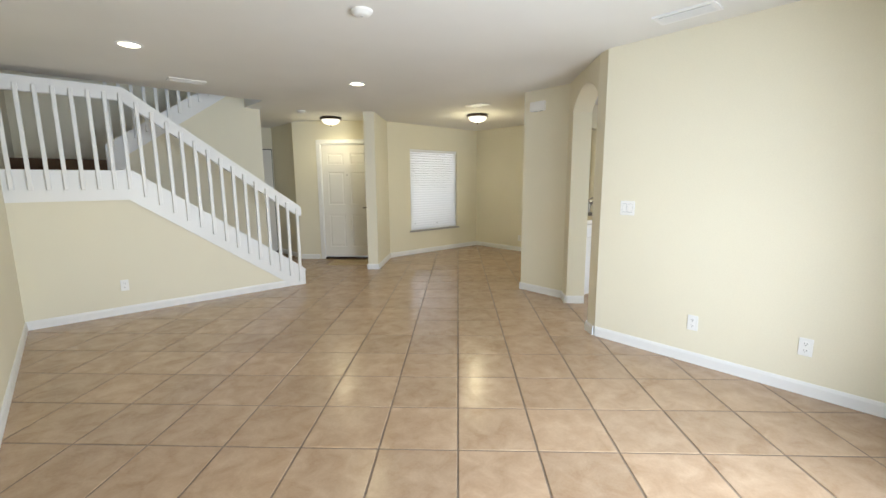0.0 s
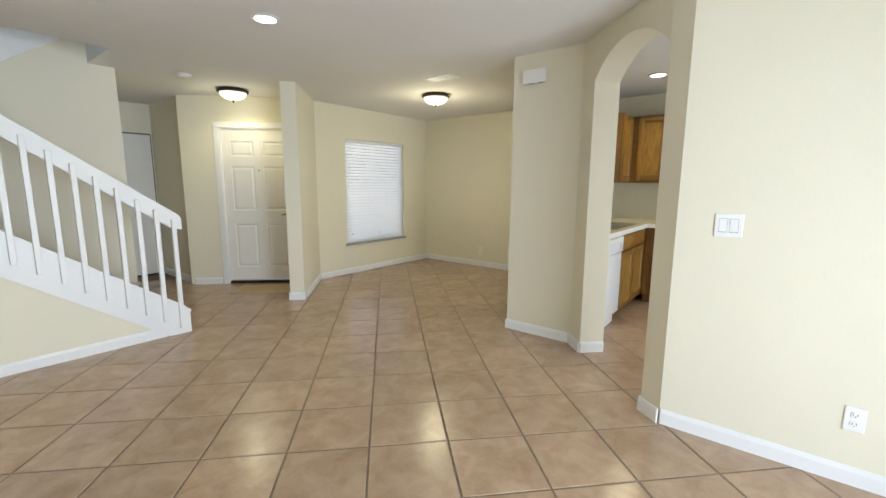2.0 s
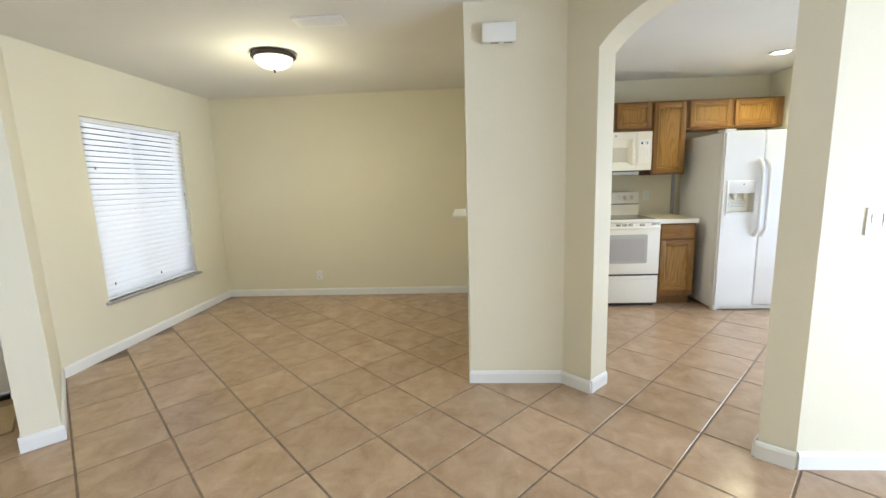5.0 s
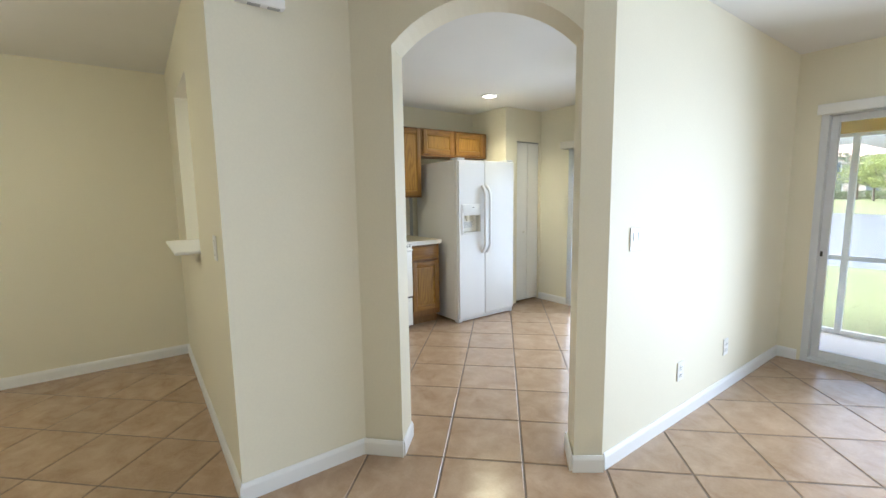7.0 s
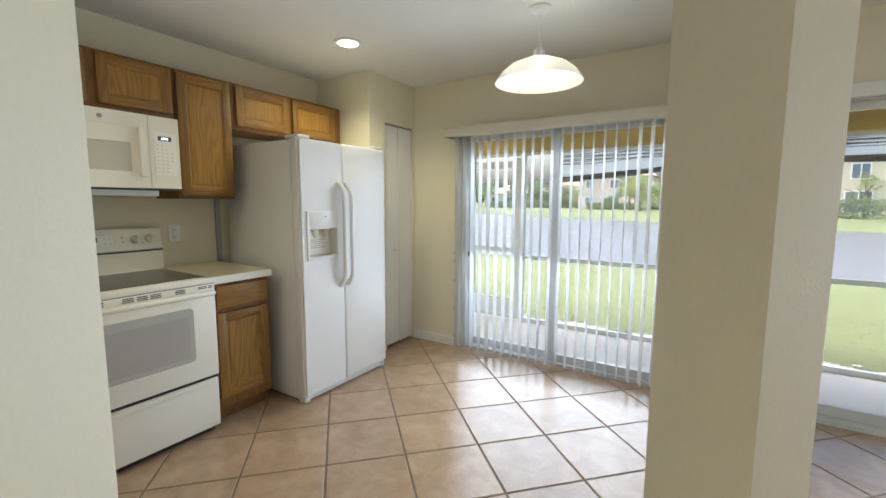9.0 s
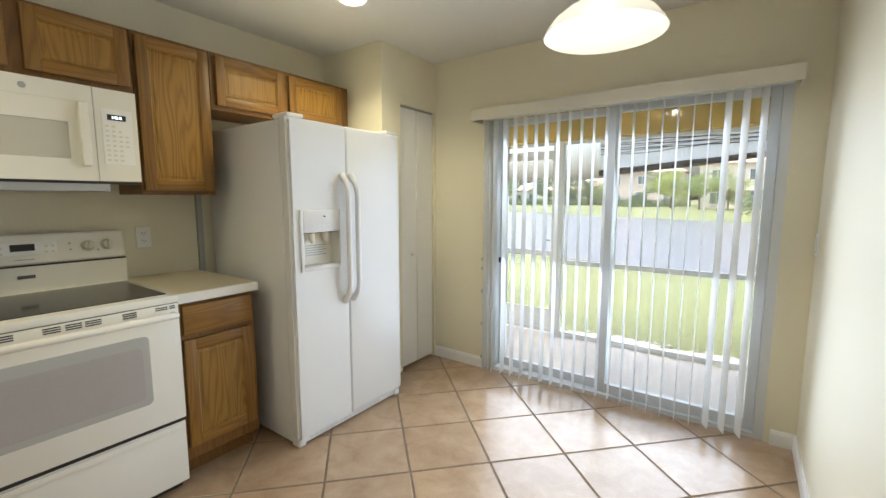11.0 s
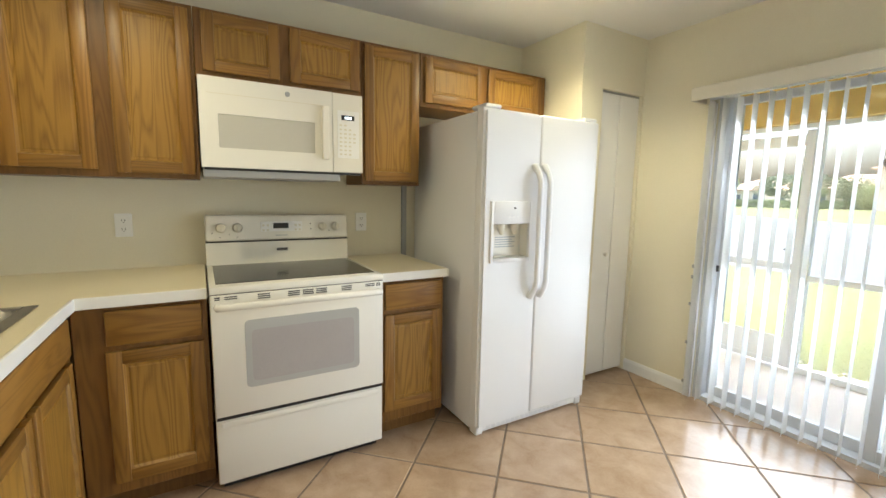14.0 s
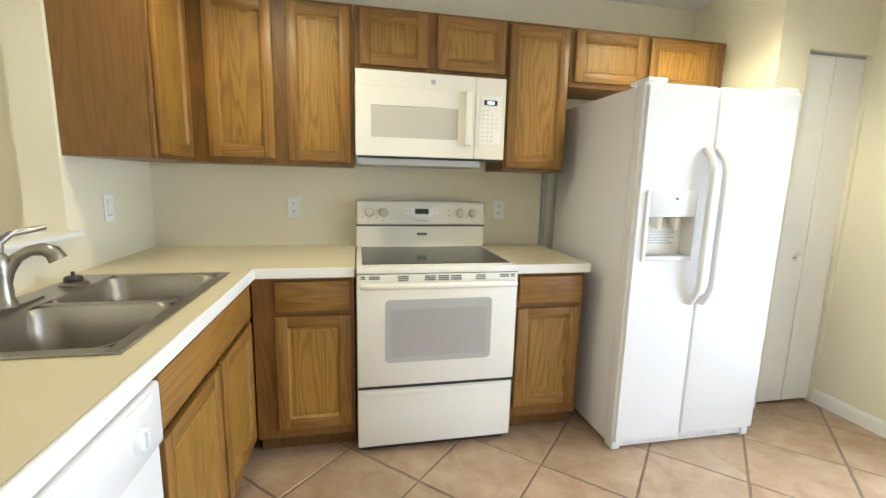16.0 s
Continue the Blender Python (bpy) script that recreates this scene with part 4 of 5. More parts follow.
part("spout", bm, M_STEEL, tap, smooth=True)
bm = bmesh.new()
tube(bm, [(0.0, 0.0, 0.15), (0.012, 0.002, 0.185), (0.04, -0.012, 0.208), (0.085, -0.035, 0.214), (0.115, -0.05, 0.218)], [0.014, 0.012, 0.009, 0.009, 0.007], 14)
part("lever", bm, M_STEEL, tap, smooth=True)

stopper = thing("sink_stopper", "round steel and black rubber sink stopper on the sink rim", "sink stopper", 4.165, 3.40, CT + 0.006)
bm = bmesh.new()
lathe(bm, [(0.0, 0.0), (0.042, 0.0), (0.044, 0.006), (0.036, 0.012), (0.0, 0.013)], 28)
part("base", bm, M_STEEL, stopper, "steel basket base", smooth=True)
bm = bmesh.new()
lathe(bm, [(0.0, 0.013), (0.026, 0.013), (0.028, 0.022), (0.022, 0.030), (0.006, 0.032), (0.005, 0.046), (0.0, 0.047)], 24)
part("knob", bm, M_BLACK, stopper, "black rubber plug", smooth=True)

# ---------------- dishwasher ----------------
dw = thing("dishwasher", "white built-in dishwasher with a moulded handle and dial", "dishwasher", 3.20, 2.905, 0)
part("body", B(-0.30, 0.295, 0.02, 0.58, 0.02, 0.868), M_APPL, dw)
part("door", B(-0.297, 0.292, -0.03, 0.018, 0.135, 0.715, bevel=0.006), M_APPL, dw, smooth=True)
cp = part("control_panel", B(-0.297, 0.292, -0.042, 0.018, 0.72, 0.866, bevel=0.010), M_APPL, dw, smooth=True)
bm = bmesh.new()
lathe(bm, [(0.0, 0.010), (0.021, 0.010), (0.025, 0.006), (0.026, 0.0)], 28, pose(0.19, -0.042, 0.785, 90, 0, 0))
part("dial", bm, M_APPL, cp, smooth=True)
part("dial_grip", B(0.187, 0.193, -0.060, -0.048, 0.768, 0.802, bevel=0.002, segs=1), M_APPL, cp, smooth=True)
part("grip_groove", B(-0.285, 0.245, -0.0445, -0.040, 0.832, 0.858, bevel=0.002, segs=1), M_EDGE, cp, "cream grip groove along the top", smooth=True)
part("kick_plate", B(-0.29, 0.285, 0.03, 0.04, 0.0, 0.128), M_APPL, dw)

# ---------------- refrigerator ----------------
fr = thing("refrigerator", "white side-by-side refrigerator with ice and water dispenser", "refrigerator", 4.214, 0.803, 0, -90)
FW = 0.412
part("cabinet", B(-FW + 0.004, FW - 0.004, 0.075, 0.80, 0.018, 1.742, bevel=0.006), M_APPL, fr, smooth=True)
SPL = -0.040    # gap between the doors, towards the freezer side
DX0, DX1, DZ0, DZ1 = -0.362, -0.092, 0.962, 1.285
bm = bmesh.new()
# freezer door with a dispenser recess
xs, zs = (-FW, DX0 + 0.02, DX1 - 0.015, SPL - 0.004), (0.052, DZ0 + 0.022, 1.165, 1.75)
for i in range(3):
    for j in range(3):
        if (i, j) != (1, 1):
            bm.faces.new([bm.verts.new(v) for v in ((xs[i], 0, zs[j]), (xs[i + 1], 0, zs[j]), (xs[i + 1], 0, zs[j + 1]), (xs[i], 0, zs[j + 1]))])
bmesh.ops.remove_doubles(bm, verts=bm.verts, dist=1e-5)
outer = [e for e in bm.edges if e.is_boundary]
r = bmesh.ops.extrude_edge_only(bm, edges=outer)
for v in [g for g in r["geom"] if isinstance(g, bmesh.types.BMVert)]:
    v.co.y = 0.066
bm.normal_update()
bmesh.ops.bevel(bm, geom=[e for e in bm.edges if all(abs(v.co.y) < 1e-6 for v in e.verts) and (all(abs(v.co.x + FW) < 1e-4 for v in e.verts) or all(abs(v.co.z - 1.75) < 1e-4 for v in e.verts))],
                offset=0.016, segments=4, affect="EDGES")
fd = part("freezer_door", bm, M_APPL, fr, smooth=True)
part("refrigerator_door", B(SPL + 0.004, FW, 0.0, 0.066, 0.052, 1.75, bevel=0.014, segs=4), M_APPL, fr, smooth=True)
part("gasket", B(-FW + 0.01, FW - 0.01, 0.064, 0.076, 0.08, 1.74), M_GREY, fr, "grey door seal")
# dispenser
bm = bmesh.new()
for a in ((DX0, DX0 + 0.018, DZ0, DZ1), (DX1 - 0.014, DX1, DZ0, DZ1), (DX0 + 0.018, DX1 - 0.014, DZ0, DZ0 + 0.02), (DX0 + 0.018, DX1 - 0.014, 1.168, DZ1)):
    box(bm, a[0], a[1], -0.010, 0.012, a[2], a[3], bevel=0.003)
dp = part("dispenser_surround", bm, M_APPL, fd, smooth=True)
bm = bmesh.new()
x0, x1, z0, z1 = DX0 + 0.024, DX1 - 0.019, DZ0 + 0.026, 1.162
back = 0.060
for q in (((x0, 0, z0), (x0, back, z0), (x0, back, z1), (x0, 0, z1)), ((x1, 0, z0), (x1, 0, z1), (x1, back, z1), (x1, back, z0)), ((x0, back, z0), (x1, back, z0), (x1, back, z1), (x0, back, z1)),
          ((x0, 0, z0), (x1, 0, z0), (x1, back, z0), (x0, back, z0)), ((x0, 0, z1), (x0, back, z1), (x1, back, z1), (x1, 0, z1))):
    bm.faces.new([bm.verts.new(v) for v in q])
part("dispenser_recess", bm, M_BISQUE, fd)
for x in (-0.27, -0.18):
    bm = bmesh.new()
    tube(bm, [(x, 0.03, 1.165), (x, 0.028, 1.135), (x + 0.012, 0.035, 1.11)], [0.024, 0.018, 0.012], 14)
    part("dispenser_nozzle", bm, M_BISQ_D, fd, smooth=True)
bm = bmesh.new()
box(bm, -0.335, -0.30, 0.056, 0.0595, 1.03, 1.075)
part("dispenser_label_mark", bm, M_GREY, fd)
bm = bmesh.new()
for k in range(5):
    box(bm, -0.285, -0.15 - 0.02 * (k % 2), 0.057, 0.0595, 1.035 + 0.013 * k, 1.040 + 0.013 * k)
part("dispenser_label_lines", bm, M_GREY, fd)
bm = bmesh.new()
for k in range(3):
    box(bm, -0.25 + 0.028 * k, -0.236 + 0.028 * k, -0.012, -0.009, 1.20, 1.206)
part("dispenser_buttons", bm, M_PLATE, fd)
bm = bmesh.new()
box(bm, -0.217, -0.203, -0.0125, -0.0095, 1.246, 1.254)
part("dispenser_emblem", bm, M_BLACK, fd)
# handles: arched bars
for sgn, xx in ((-1, SPL - 0.034), (1, SPL + 0.034)):
    bm = bmesh.new()
    z0, z1 = 0.755, 1.478
    pts = []
    for i in range(17):
        s = i / 16
        d = 0.052 * min(1.0, math.sin(math.pi * s) * 3.2) ** 0.8 if 0 < s < 1 else 0.0
        pts.append((xx, -d, z0 + (z1 - z0) * s))
    tube(bm, pts, [0.019 if i in (0, 16) else 0.0145 for i in range(17)], 14)
    for v in bm.verts:
        v.co.x = xx + (v.co.x - xx) * 1.15
    part("handle", bm, M_APPL, fd if sgn < 0 else fr, "white moulded handle", smooth=True)
bm = B(-FW + 0.02, FW - 0.02, 0.022, 0.07, 0.012, 0.046)
part("base_grille", bm, M_APPL, fr)
bm = bmesh.new()
for k in range(16):
    box(bm, -0.33 + 0.035 * k, -0.305 + 0.035 * k, 0.0195, 0.0215, 0.020, 0.038)
part("grille_slots", bm, M_ALU, fr)
for x in (-FW + 0.03, FW - 0.03):
    part("foot_cover", B(x - 0.024, x + 0.024, 0.014, 0.08, 0.0, 0.045, bevel=0.008), M_APPL, fr, smooth=True)
for x in (-FW + 0.06, FW - 0.06):
    part("hinge_cover", B(x - 0.05, x + 0.05, 0.01, 0.14, 1.751, 1.772, bevel=0.008), M_APPL, fr, smooth=True)

# ---------------- stove ----------------
st = thing("stove", "bisque electric range with black glass cooktop and oven window", "stove", 4.385, 2.0675, 0, -90)
SW = 0.377
part("body", B(-SW, SW, 0.03, 0.62, 0.04, 0.895), M_BISQUE, st)
part("kick_shadow", B(-SW + 0.02, SW - 0.02, 0.04, 0.06, 0.004, 0.039), M_BLACK, st, "black strip for the shade in the toe gap")
part("storage_drawer", B(-SW, SW, 0.0, 0.05, 0.04, 0.335, bevel=0.008), M_BISQUE, st, smooth=True)
part("drawer_lip", B(-SW + 0.02, SW - 0.02, -0.010, 0.0, 0.300, 0.330, bevel=0.005), M_BISQUE, st, smooth=True)
wx, wz0, wz1 = 0.252, 0.467, 0.768
od = part("oven_door", B(-SW, SW, -0.012, 0.03, 0.352, 0.886, bevel=0.007), M_BISQUE, st, smooth=True)
UPRIGHT = Matrix.Rotation(radians(-90), 4, "X")
bm = prism(bmesh.new(), rounded(-wx, wx, -wz1, -wz0, 0.022), 0.0, 0.006)
bmesh.ops.transform(bm, matrix=pose(0, -0.0132, 0) @ UPRIGHT, verts=bm.verts)
part("oven_window", bm, M_OVENGLASS, od, "grey tinted oven glass with rounded corners")
bm = prism(bmesh.new(), rounded(-wx + 0.026, wx - 0.026, -wz1 + 0.045, -wz0 - 0.026, 0.02), 0.0, 0.003)
bmesh.ops.transform(bm, matrix=pose(0, -0.0136, 0) @ UPRIGHT, verts=bm.verts)
part("window_screen", bm, M_OVENSCREEN, od, "pinkish grey perforated screen of the oven window")
part("door_seam_shade", B(-SW + 0.004, SW - 0.004, -0.002, 0.03, 0.3355, 0.3515), M_BLACK, st, "black strip for the shade in the gap under the oven door")
bm = bmesh.new()
tube(bm, [(-0.35, -0.012, 0.836), (-0.35, -0.042, 0.838), (-0.335, -0.050, 0.840), (0.335, -0.050, 0.840), (0.35, -0.042, 0.838), (0.35, -0.012, 0.836)], 0.015, 12)
part("oven_handle", bm, M_BISQUE, od, smooth=True)
for x0, w, rows in ((-0.360, 0.020, 2), (-0.323, 0.048, 2), (-0.196, 0.050, 3), (-0.072, 0.050, 3), (-0.009, 0.048, 3), (0.049, 0.050, 3), (0.168, 0.048, 3), (0.285, 0.046, 2), (0.340, 0.020, 2)):
    for k in range(rows):
        part("vent_slot", B(x0, x0 + w, -0.0132, -0.0118, 0.8735 - 0.0085 * k, 0.8780 - 0.0085 * k), M_BLACK, od, "dark vent slot")
part("cooktop_frame", B(-SW - 0.001, SW + 0.001, -0.012, 0.60, 0.888, 0.921, bevel=0.006), M_BISQUE, st, smooth=True)
part("cooktop_gap", B(-SW + 0.002, SW - 0.002, -0.006, 0.05, 0.8805, 0.8875), M_BLACK, st, "dark seam")
ck = part("cooktop_glass", B(-0.352, 0.352, 0.045, 0.545, 0.9205, 0.9235), M_BLKGLASS, st, "black ceramic glass")
bm = bmesh.new()
sheet_xz(bm, [(-SW, 0.921), (SW, 0.921), (SW, 1.04), (-SW, 1.04)], 0.57, 0.64)
part("backguard_lower", bm, M_BISQUE, st)
part("backguard_gap", B(-SW + 0.001, SW - 0.001, 0.5675, 0.63, 1.0405, 1.0475), M_BLACK, st, "dark seam")
bm = B(-SW, SW, 0.555, 0.645, 1.048, 1.185, bevel=0.014, segs=3)
for v in bm.verts:
    if v.co.z > 1.1 and v.co.y < 0.6:
        v.co.y += 0.018
bgd = part("control_panel", bm, M_BISQUE, st, smooth=True)
TILT_B = 8
for x in (-0.305, -0.225, 0.225, 0.300):
    bm = bmesh.new()
    lathe(bm, [(0.0, 0.026), (0.019, 0.026), (0.021, 0.020), (0.024, 0.003), (0.026, 0.0)], 26, pose(x, 0.563, 1.118, 90 - TILT_B, 0, 0))
    box(bm, x - 0.004, x + 0.004, 0.528, 0.545, 1.100, 1.140, bevel=0.002, segs=1)
    part("knob", bm, M_BISQ_D, bgd, smooth=True)
part("clock_panel", B(-0.11, 0.11, 0.5605, 0.570, 1.090, 1.150, bevel=0.002, segs=1), M_PLATE, bgd)
part("clock_display", B(-0.045, 0.035, 0.558, 0.566, 1.112, 1.142), M_BLACK, bgd, "black clock display")
for k in range(2):
    for j in range(2):
        for side in (-1, 1):
            u = side * 0.085 + (k - 0.5) * 0.022
            part("clock_button", B(u - 0.006, u + 0.006, 0.5585, 0.562, 1.098 + j * 0.026, 1.108 + j * 0.026), M_BISQ_D, bgd)
part("nameplate", B(-0.030, 0.030, 0.568, 0.571, 0.986, 1.002), M_GREY, st, "small grey nameplate")
bm = bmesh.new()
for k in range(9):
    box(bm, -0.0285 + k * 0.0064, -0.0240 + k * 0.0064, 0.5665, 0.5685, 0.987, 1.001)
part("nameplate_marks", bm, M_BLACK, st)
part("panel_mark", B(-0.035, 0.030, 0.556, 0.562, 1.0715, 1.0755), M_GREY, bgd, "thin grey line of lettering")
for x, z in ((-0.345, 1.092), (-0.265, 1.085), (-0.227, 1.070), (-0.310, 1.070), (0.262, 1.095), (0.155, 1.135), (0.158, 1.105)):
    part("panel_dot", B(x - 0.0022, x + 0.0022, 0.5545, 0.5625, z - 0.0022, z + 0.0022), M_BLACK, bgd)
for x in (-0.33, 0.33):
    for y in (0.06, 0.57):
        bm = bmesh.new()
        lathe(bm, [(0.0, 0.0), (0.018, 0.0), (0.014, 0.012), (0.012, 0.042)], 14, pose(x, y, 0))
        part("foot", bm, M_BLACK, st)

# ---------------- microwave ----------------
mw = thing("microwave_oven", "bisque over-the-range microwave oven under the oak cabinets", "microwave", 4.665, 2.0675, 1.42, -90)
MW = 0.377
part("body", B(-MW, MW, 0.03, XE - 4.667, 0.0, 0.403, bevel=0.004), M_BISQUE, mw)
bm = bmesh.new()
DX = 0.218
for a in ((-MW, -0.302, 0, 0.40), (0.128, DX - 0.002, 0, 0.40), (-0.302, 0.128, 0, 0.090), (-0.302, 0.128, 0.240, 0.40)):
    box(bm, a[0], a[1], 0.0, 0.03, a[2], a[3])
bmesh.ops.remove_doubles(bm, verts=bm.verts, dist=1e-5)
md = part("door", bm, M_BISQUE, mw)
part("door_window", B(-0.3015, 0.1275, 0.003, 0.02, 0.0905, 0.2395), material("microwave_screen", (0.56, 0.54, 0.47), 0.25, blotch=0.03, grain=0.12, grain_scale=900), md, "pale perforated screen window")
bm = B(0.158, 0.192, -0.036, -0.016, 0.060, 0.325, bevel=0.007, segs=3)
for z in (0.062, 0.303):
    box(bm, 0.162, 0.188, -0.018, 0.001, z, z + 0.020, bevel=0.003, segs=1)
part("door_handle", bm, M_BISQUE, md, "wide moulded bisque handle", smooth=True)
part("door_groove", B(-0.345, 0.190, -0.0012, 0.002, 0.3265, 0.3300), M_BISQ_D, md, "shallow moulded line across the door")
cp = part("control_panel", B(DX, MW, 0.0, 0.03, 0.0, 0.40, bevel=0.003), M_BISQUE, mw)
part("key_field", B(DX + 0.025, MW - 0.02, -0.0015, 0.004, 0.075, 0.315), M_PLATE, cp)
part("display", B(DX + 0.045, MW - 0.045, -0.003, 0.002, 0.268, 0.292), M_BLACK, cp, "small black display")
bm = bmesh.new()
for j, n in enumerate((3, 3, 3, 4, 4, 4, 3, 2)):
    for i in range(n):
        x = DX + 0.035 + i * 0.024
        box(bm, x, x + 0.013, -0.0028, -0.001, 0.09 + j * 0.021, 0.098 + j * 0.021)
part("keys", bm, M_BISQ_D, cp)
bm = bmesh.new()
for a in ((DX + 0.062, DX + 0.068), (DX + 0.072, DX + 0.084), (DX + 0.088, DX + 0.098)):
    box(bm, *a, -0.0042, -0.0028, 0.274, 0.286)
part("display_digits", bm, glowing("pale_display_digits", (0.8, 0.95, 1.0), 0.25), cp)
bm = bmesh.new()
lathe(bm, [(0.0, 0.002), (0.011, 0.002), (0.012, 0.0)], 20, pose(0.0, 0.0, 0.362, 90, 0, 0))
part("emblem", bm, M_GREY, md, "small round grey emblem")
part("vent_grille", B(-MW + 0.005, MW - 0.12, 0.012, 0.36, -0.045, -0.002, bevel=0.004), M_GREY, mw, "grey metal vent tray")
part("vent_slot", B(-MW + 0.01, MW - 0.01, 0.006, 0.03, -0.012, -0.001), M_BLACK, mw)

# grey conduit strip on the wall beside the refrigerator
whole("cable_channel", B(5.045, XE - 0.001, 1.255, 1.285, 0.0, 1.83), M_GREY, "narrow grey channel on the wall beside the refrigerator", "cable channel")

# ---------------- pendant ----------------
pd = thing("pendant_lamp", "white frosted glass pendant lamp hanging on a short chain, lit", "pendant lamp", 2.884, 0.612, H)
bm = bmesh.new()
lathe(bm, [(0.0, -0.001), (0.062, -0.001), (0.062, -0.008), (0.045, -0.02), (0.012, -0.026), (0.0, -0.026)], 32)
part("canopy", bm, M_TRIM, pd, smooth=True)
for k in range(7):
    bm = bmesh.new()
    ring = [(0.008 * math.cos(a), 0.0, 0.016 * math.sin(a)) for a in [2 * math.pi * i / 14 for i in range(15)]]
    tube(bm, ring, 0.0022, 6, caps=False)
    bmesh.ops.transform(bm, matrix=pose(0, 0, -0.038 - 0.025 * k, 0, 0, 90 * (k % 2)), verts=bm.verts)
    part("chain_link", bm, M_TRIM, pd, smooth=True)
bm = bmesh.new()
cord = [(0.006 * math.sin(i * 0.9), 0.006 * math.cos(i * 0.7), -0.02 - 0.02 * i) for i in range(10)]
tube(bm, cord, 0.003, 8)
part("cord", bm, M_TRIM, pd, smooth=True)
bm = bmesh.new()
lathe(bm, [(0.0, -0.195), (0.012, -0.198), (0.014, -0.215), (0.030, -0.225), (0.034, -0.262), (0.05, -0.272), (0.05, -0.28), (0.0, -0.28)], 28)
part("socket_cover", bm, M_TRIM, pd, smooth=True)
bm = bmesh.new()
prof = [(0.03, -0.268), (0.07, -0.280), (0.12, -0.308), (0.155, -0.345), (0.178, -0.388), (0.183, -0.400), (0.180, -0.401), (0.174, -0.388), (0.151, -0.348), (0.117, -0.312), (0.068, -0.284), (0.03, -0.272)]
lathe(bm, [(r if r < 0.04 else r * 1.33, z) for r, z in prof], 48)
part("shade", bm, M_PENDANT, pd, "frosted white glass shade", smooth=True)
bm = bmesh.new()
lathe(bm, [(0.0, -0.385), (0.018, -0.378), (0.028, -0.36), (0.028, -0.345), (0.016, -0.315), (0.013, -0.285)], 20)
part("bulb", bm, M_BULB, pd, "glowing bulb", smooth=True)
lamp = new("pendant_bulb_lamp", bpy.data.lights.new("pendant_bulb_lamp", "POINT"))
lamp.data.energy, lamp.data.color, lamp.data.shadow_soft_size = PEND_W, (1.0, 0.92, 0.77), 0.05
lamp.location = (2.884, 0.612, H - 0.362)

# ---------------- patio doors ----------------
def slider(name, x0, x1, label, mull, SLH, head):
    d = tagged(new(name), label, "patio door", kind=STRUCT)
    d.matrix_world = pose(0, YS, 0)
    top = SLH - 0.052
    bm = bmesh.new()
    box(bm, x0, x0 + 0.045, -0.13, -0.01, 0, SLH)
    box(bm, x1 - 0.045, x1, -0.13, -0.01, 0, SLH)
    box(bm, x0 + 0.045, x1 - 0.045, -0.13, -0.01, SLH - head, SLH)
    box(bm, x0 + 0.045, x1 - 0.045, -0.13, -0.01, -0.002, 0.028)
    part("door_frame", bm, M_ALU, d)
    for k, (a, b, y) in enumerate(((x0 + 0.045, mull + 0.025, -0.055), (mull - 0.025, x1 - 0.045, -0.10))):
        bm = bmesh.new()
        box(bm, a, a + 0.05, y - 0.018, y + 0.018, 0.03, top, bevel=0.003, segs=1)
        box(bm, b - 0.05, b, y - 0.018, y + 0.018, 0.03, top, bevel=0.003, segs=1)
        box(bm, a + 0.05, b - 0.05, y - 0.018, y + 0.018, 0.03, 0.095, bevel=0.003, segs=1)
        box(bm, a + 0.05, b - 0.05, y - 0.018, y + 0.018, top - 0.048, top, bevel=0.003, segs=1)
        sash = part("sash", bm, M_ALU, d)
        g = part("pane", B(a + 0.05, b - 0.05, y - 0.003, y + 0.003, 0.095, top - 0.048), M_GLASS, sash)
        g.visible_shadow = False
    part("latch", B(x1 - 0.075, x1 - 0.06, -0.045, -0.03, 0.86, 0.90, bevel=0.003), M_BLACK, d, "small black latch")
    return d


slider("patio_door_living", SL0, SL1, "white aluminium sliding glass patio door of the living room", 0.48, SLH, 0.05)
slider("patio_door_kitchen", SK0, SK1, "white aluminium sliding glass patio door of the kitchen", 3.08, SKH, 0.015)
# head trim of the living room door
whole("trim", B(SL0 - 0.02, SL1 + 0.02, YS + 0.001, YS + 0.03, SLH - 0.045, SLH + 0.03, bevel=0.004), M_TRIM, "white head trim over the living patio door", "trim", STRUCT)

M_VALANCE = material("shaded_valance_vinyl", (0.68, 0.65, 0.56), 0.5, blotch=0.03)
vb = thing("vertical_blind", "white vertical blind with vanes turned open before the kitchen patio door", "vertical blind", 3.06, YS + 0.06, 0)
part("valance", B(2.165 - 3.06, 4.02 - 3.06, 0.088, 0.100, 1.905, 1.985, bevel=0.004), M_VALANCE, vb, "white valance board with its shade in the colour")
part("valance_light_stop", B(2.165 - 3.06, 4.02 - 3.06, -0.059, 0.0875, 1.973, 1.985), M_VALANCE, vb)
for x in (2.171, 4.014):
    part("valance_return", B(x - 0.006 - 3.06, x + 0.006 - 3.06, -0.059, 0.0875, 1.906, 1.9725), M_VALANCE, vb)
part("head_track", B(2.2 - 3.06, 3.95 - 3.06, -0.02, 0.02, 1.915, 1.945), M_ALU, vb)
bm = bmesh.new()
n = 7
a, b = [], []
for k in range(n):
    u = -0.044 + 0.088 * k / (n - 1)
    c = 0.006 * (1 - (u / 0.044) ** 2)
    a.append(bm.verts.new((c, u, 0.03)))
    b.append(bm.verts.new((c, u, 1.91)))
for k in range(n - 1):
    bm.faces.new((a[k], a[k + 1], b[k + 1], b[k]))
bmesh.ops.solidify(bm, geom=list(bm.faces), thickness=0.0012)
M_VANE = M_SLAT.copy()
M_VANE.name = "translucent_vane"
M_VANE.node_tree.nodes["Mix Shader"].inputs[0].default_value = 0.16
M_VANE.node_tree.nodes["Principled BSDF"].inputs["Base Color"].default_value = (0.93, 0.93, 0.92, 1)
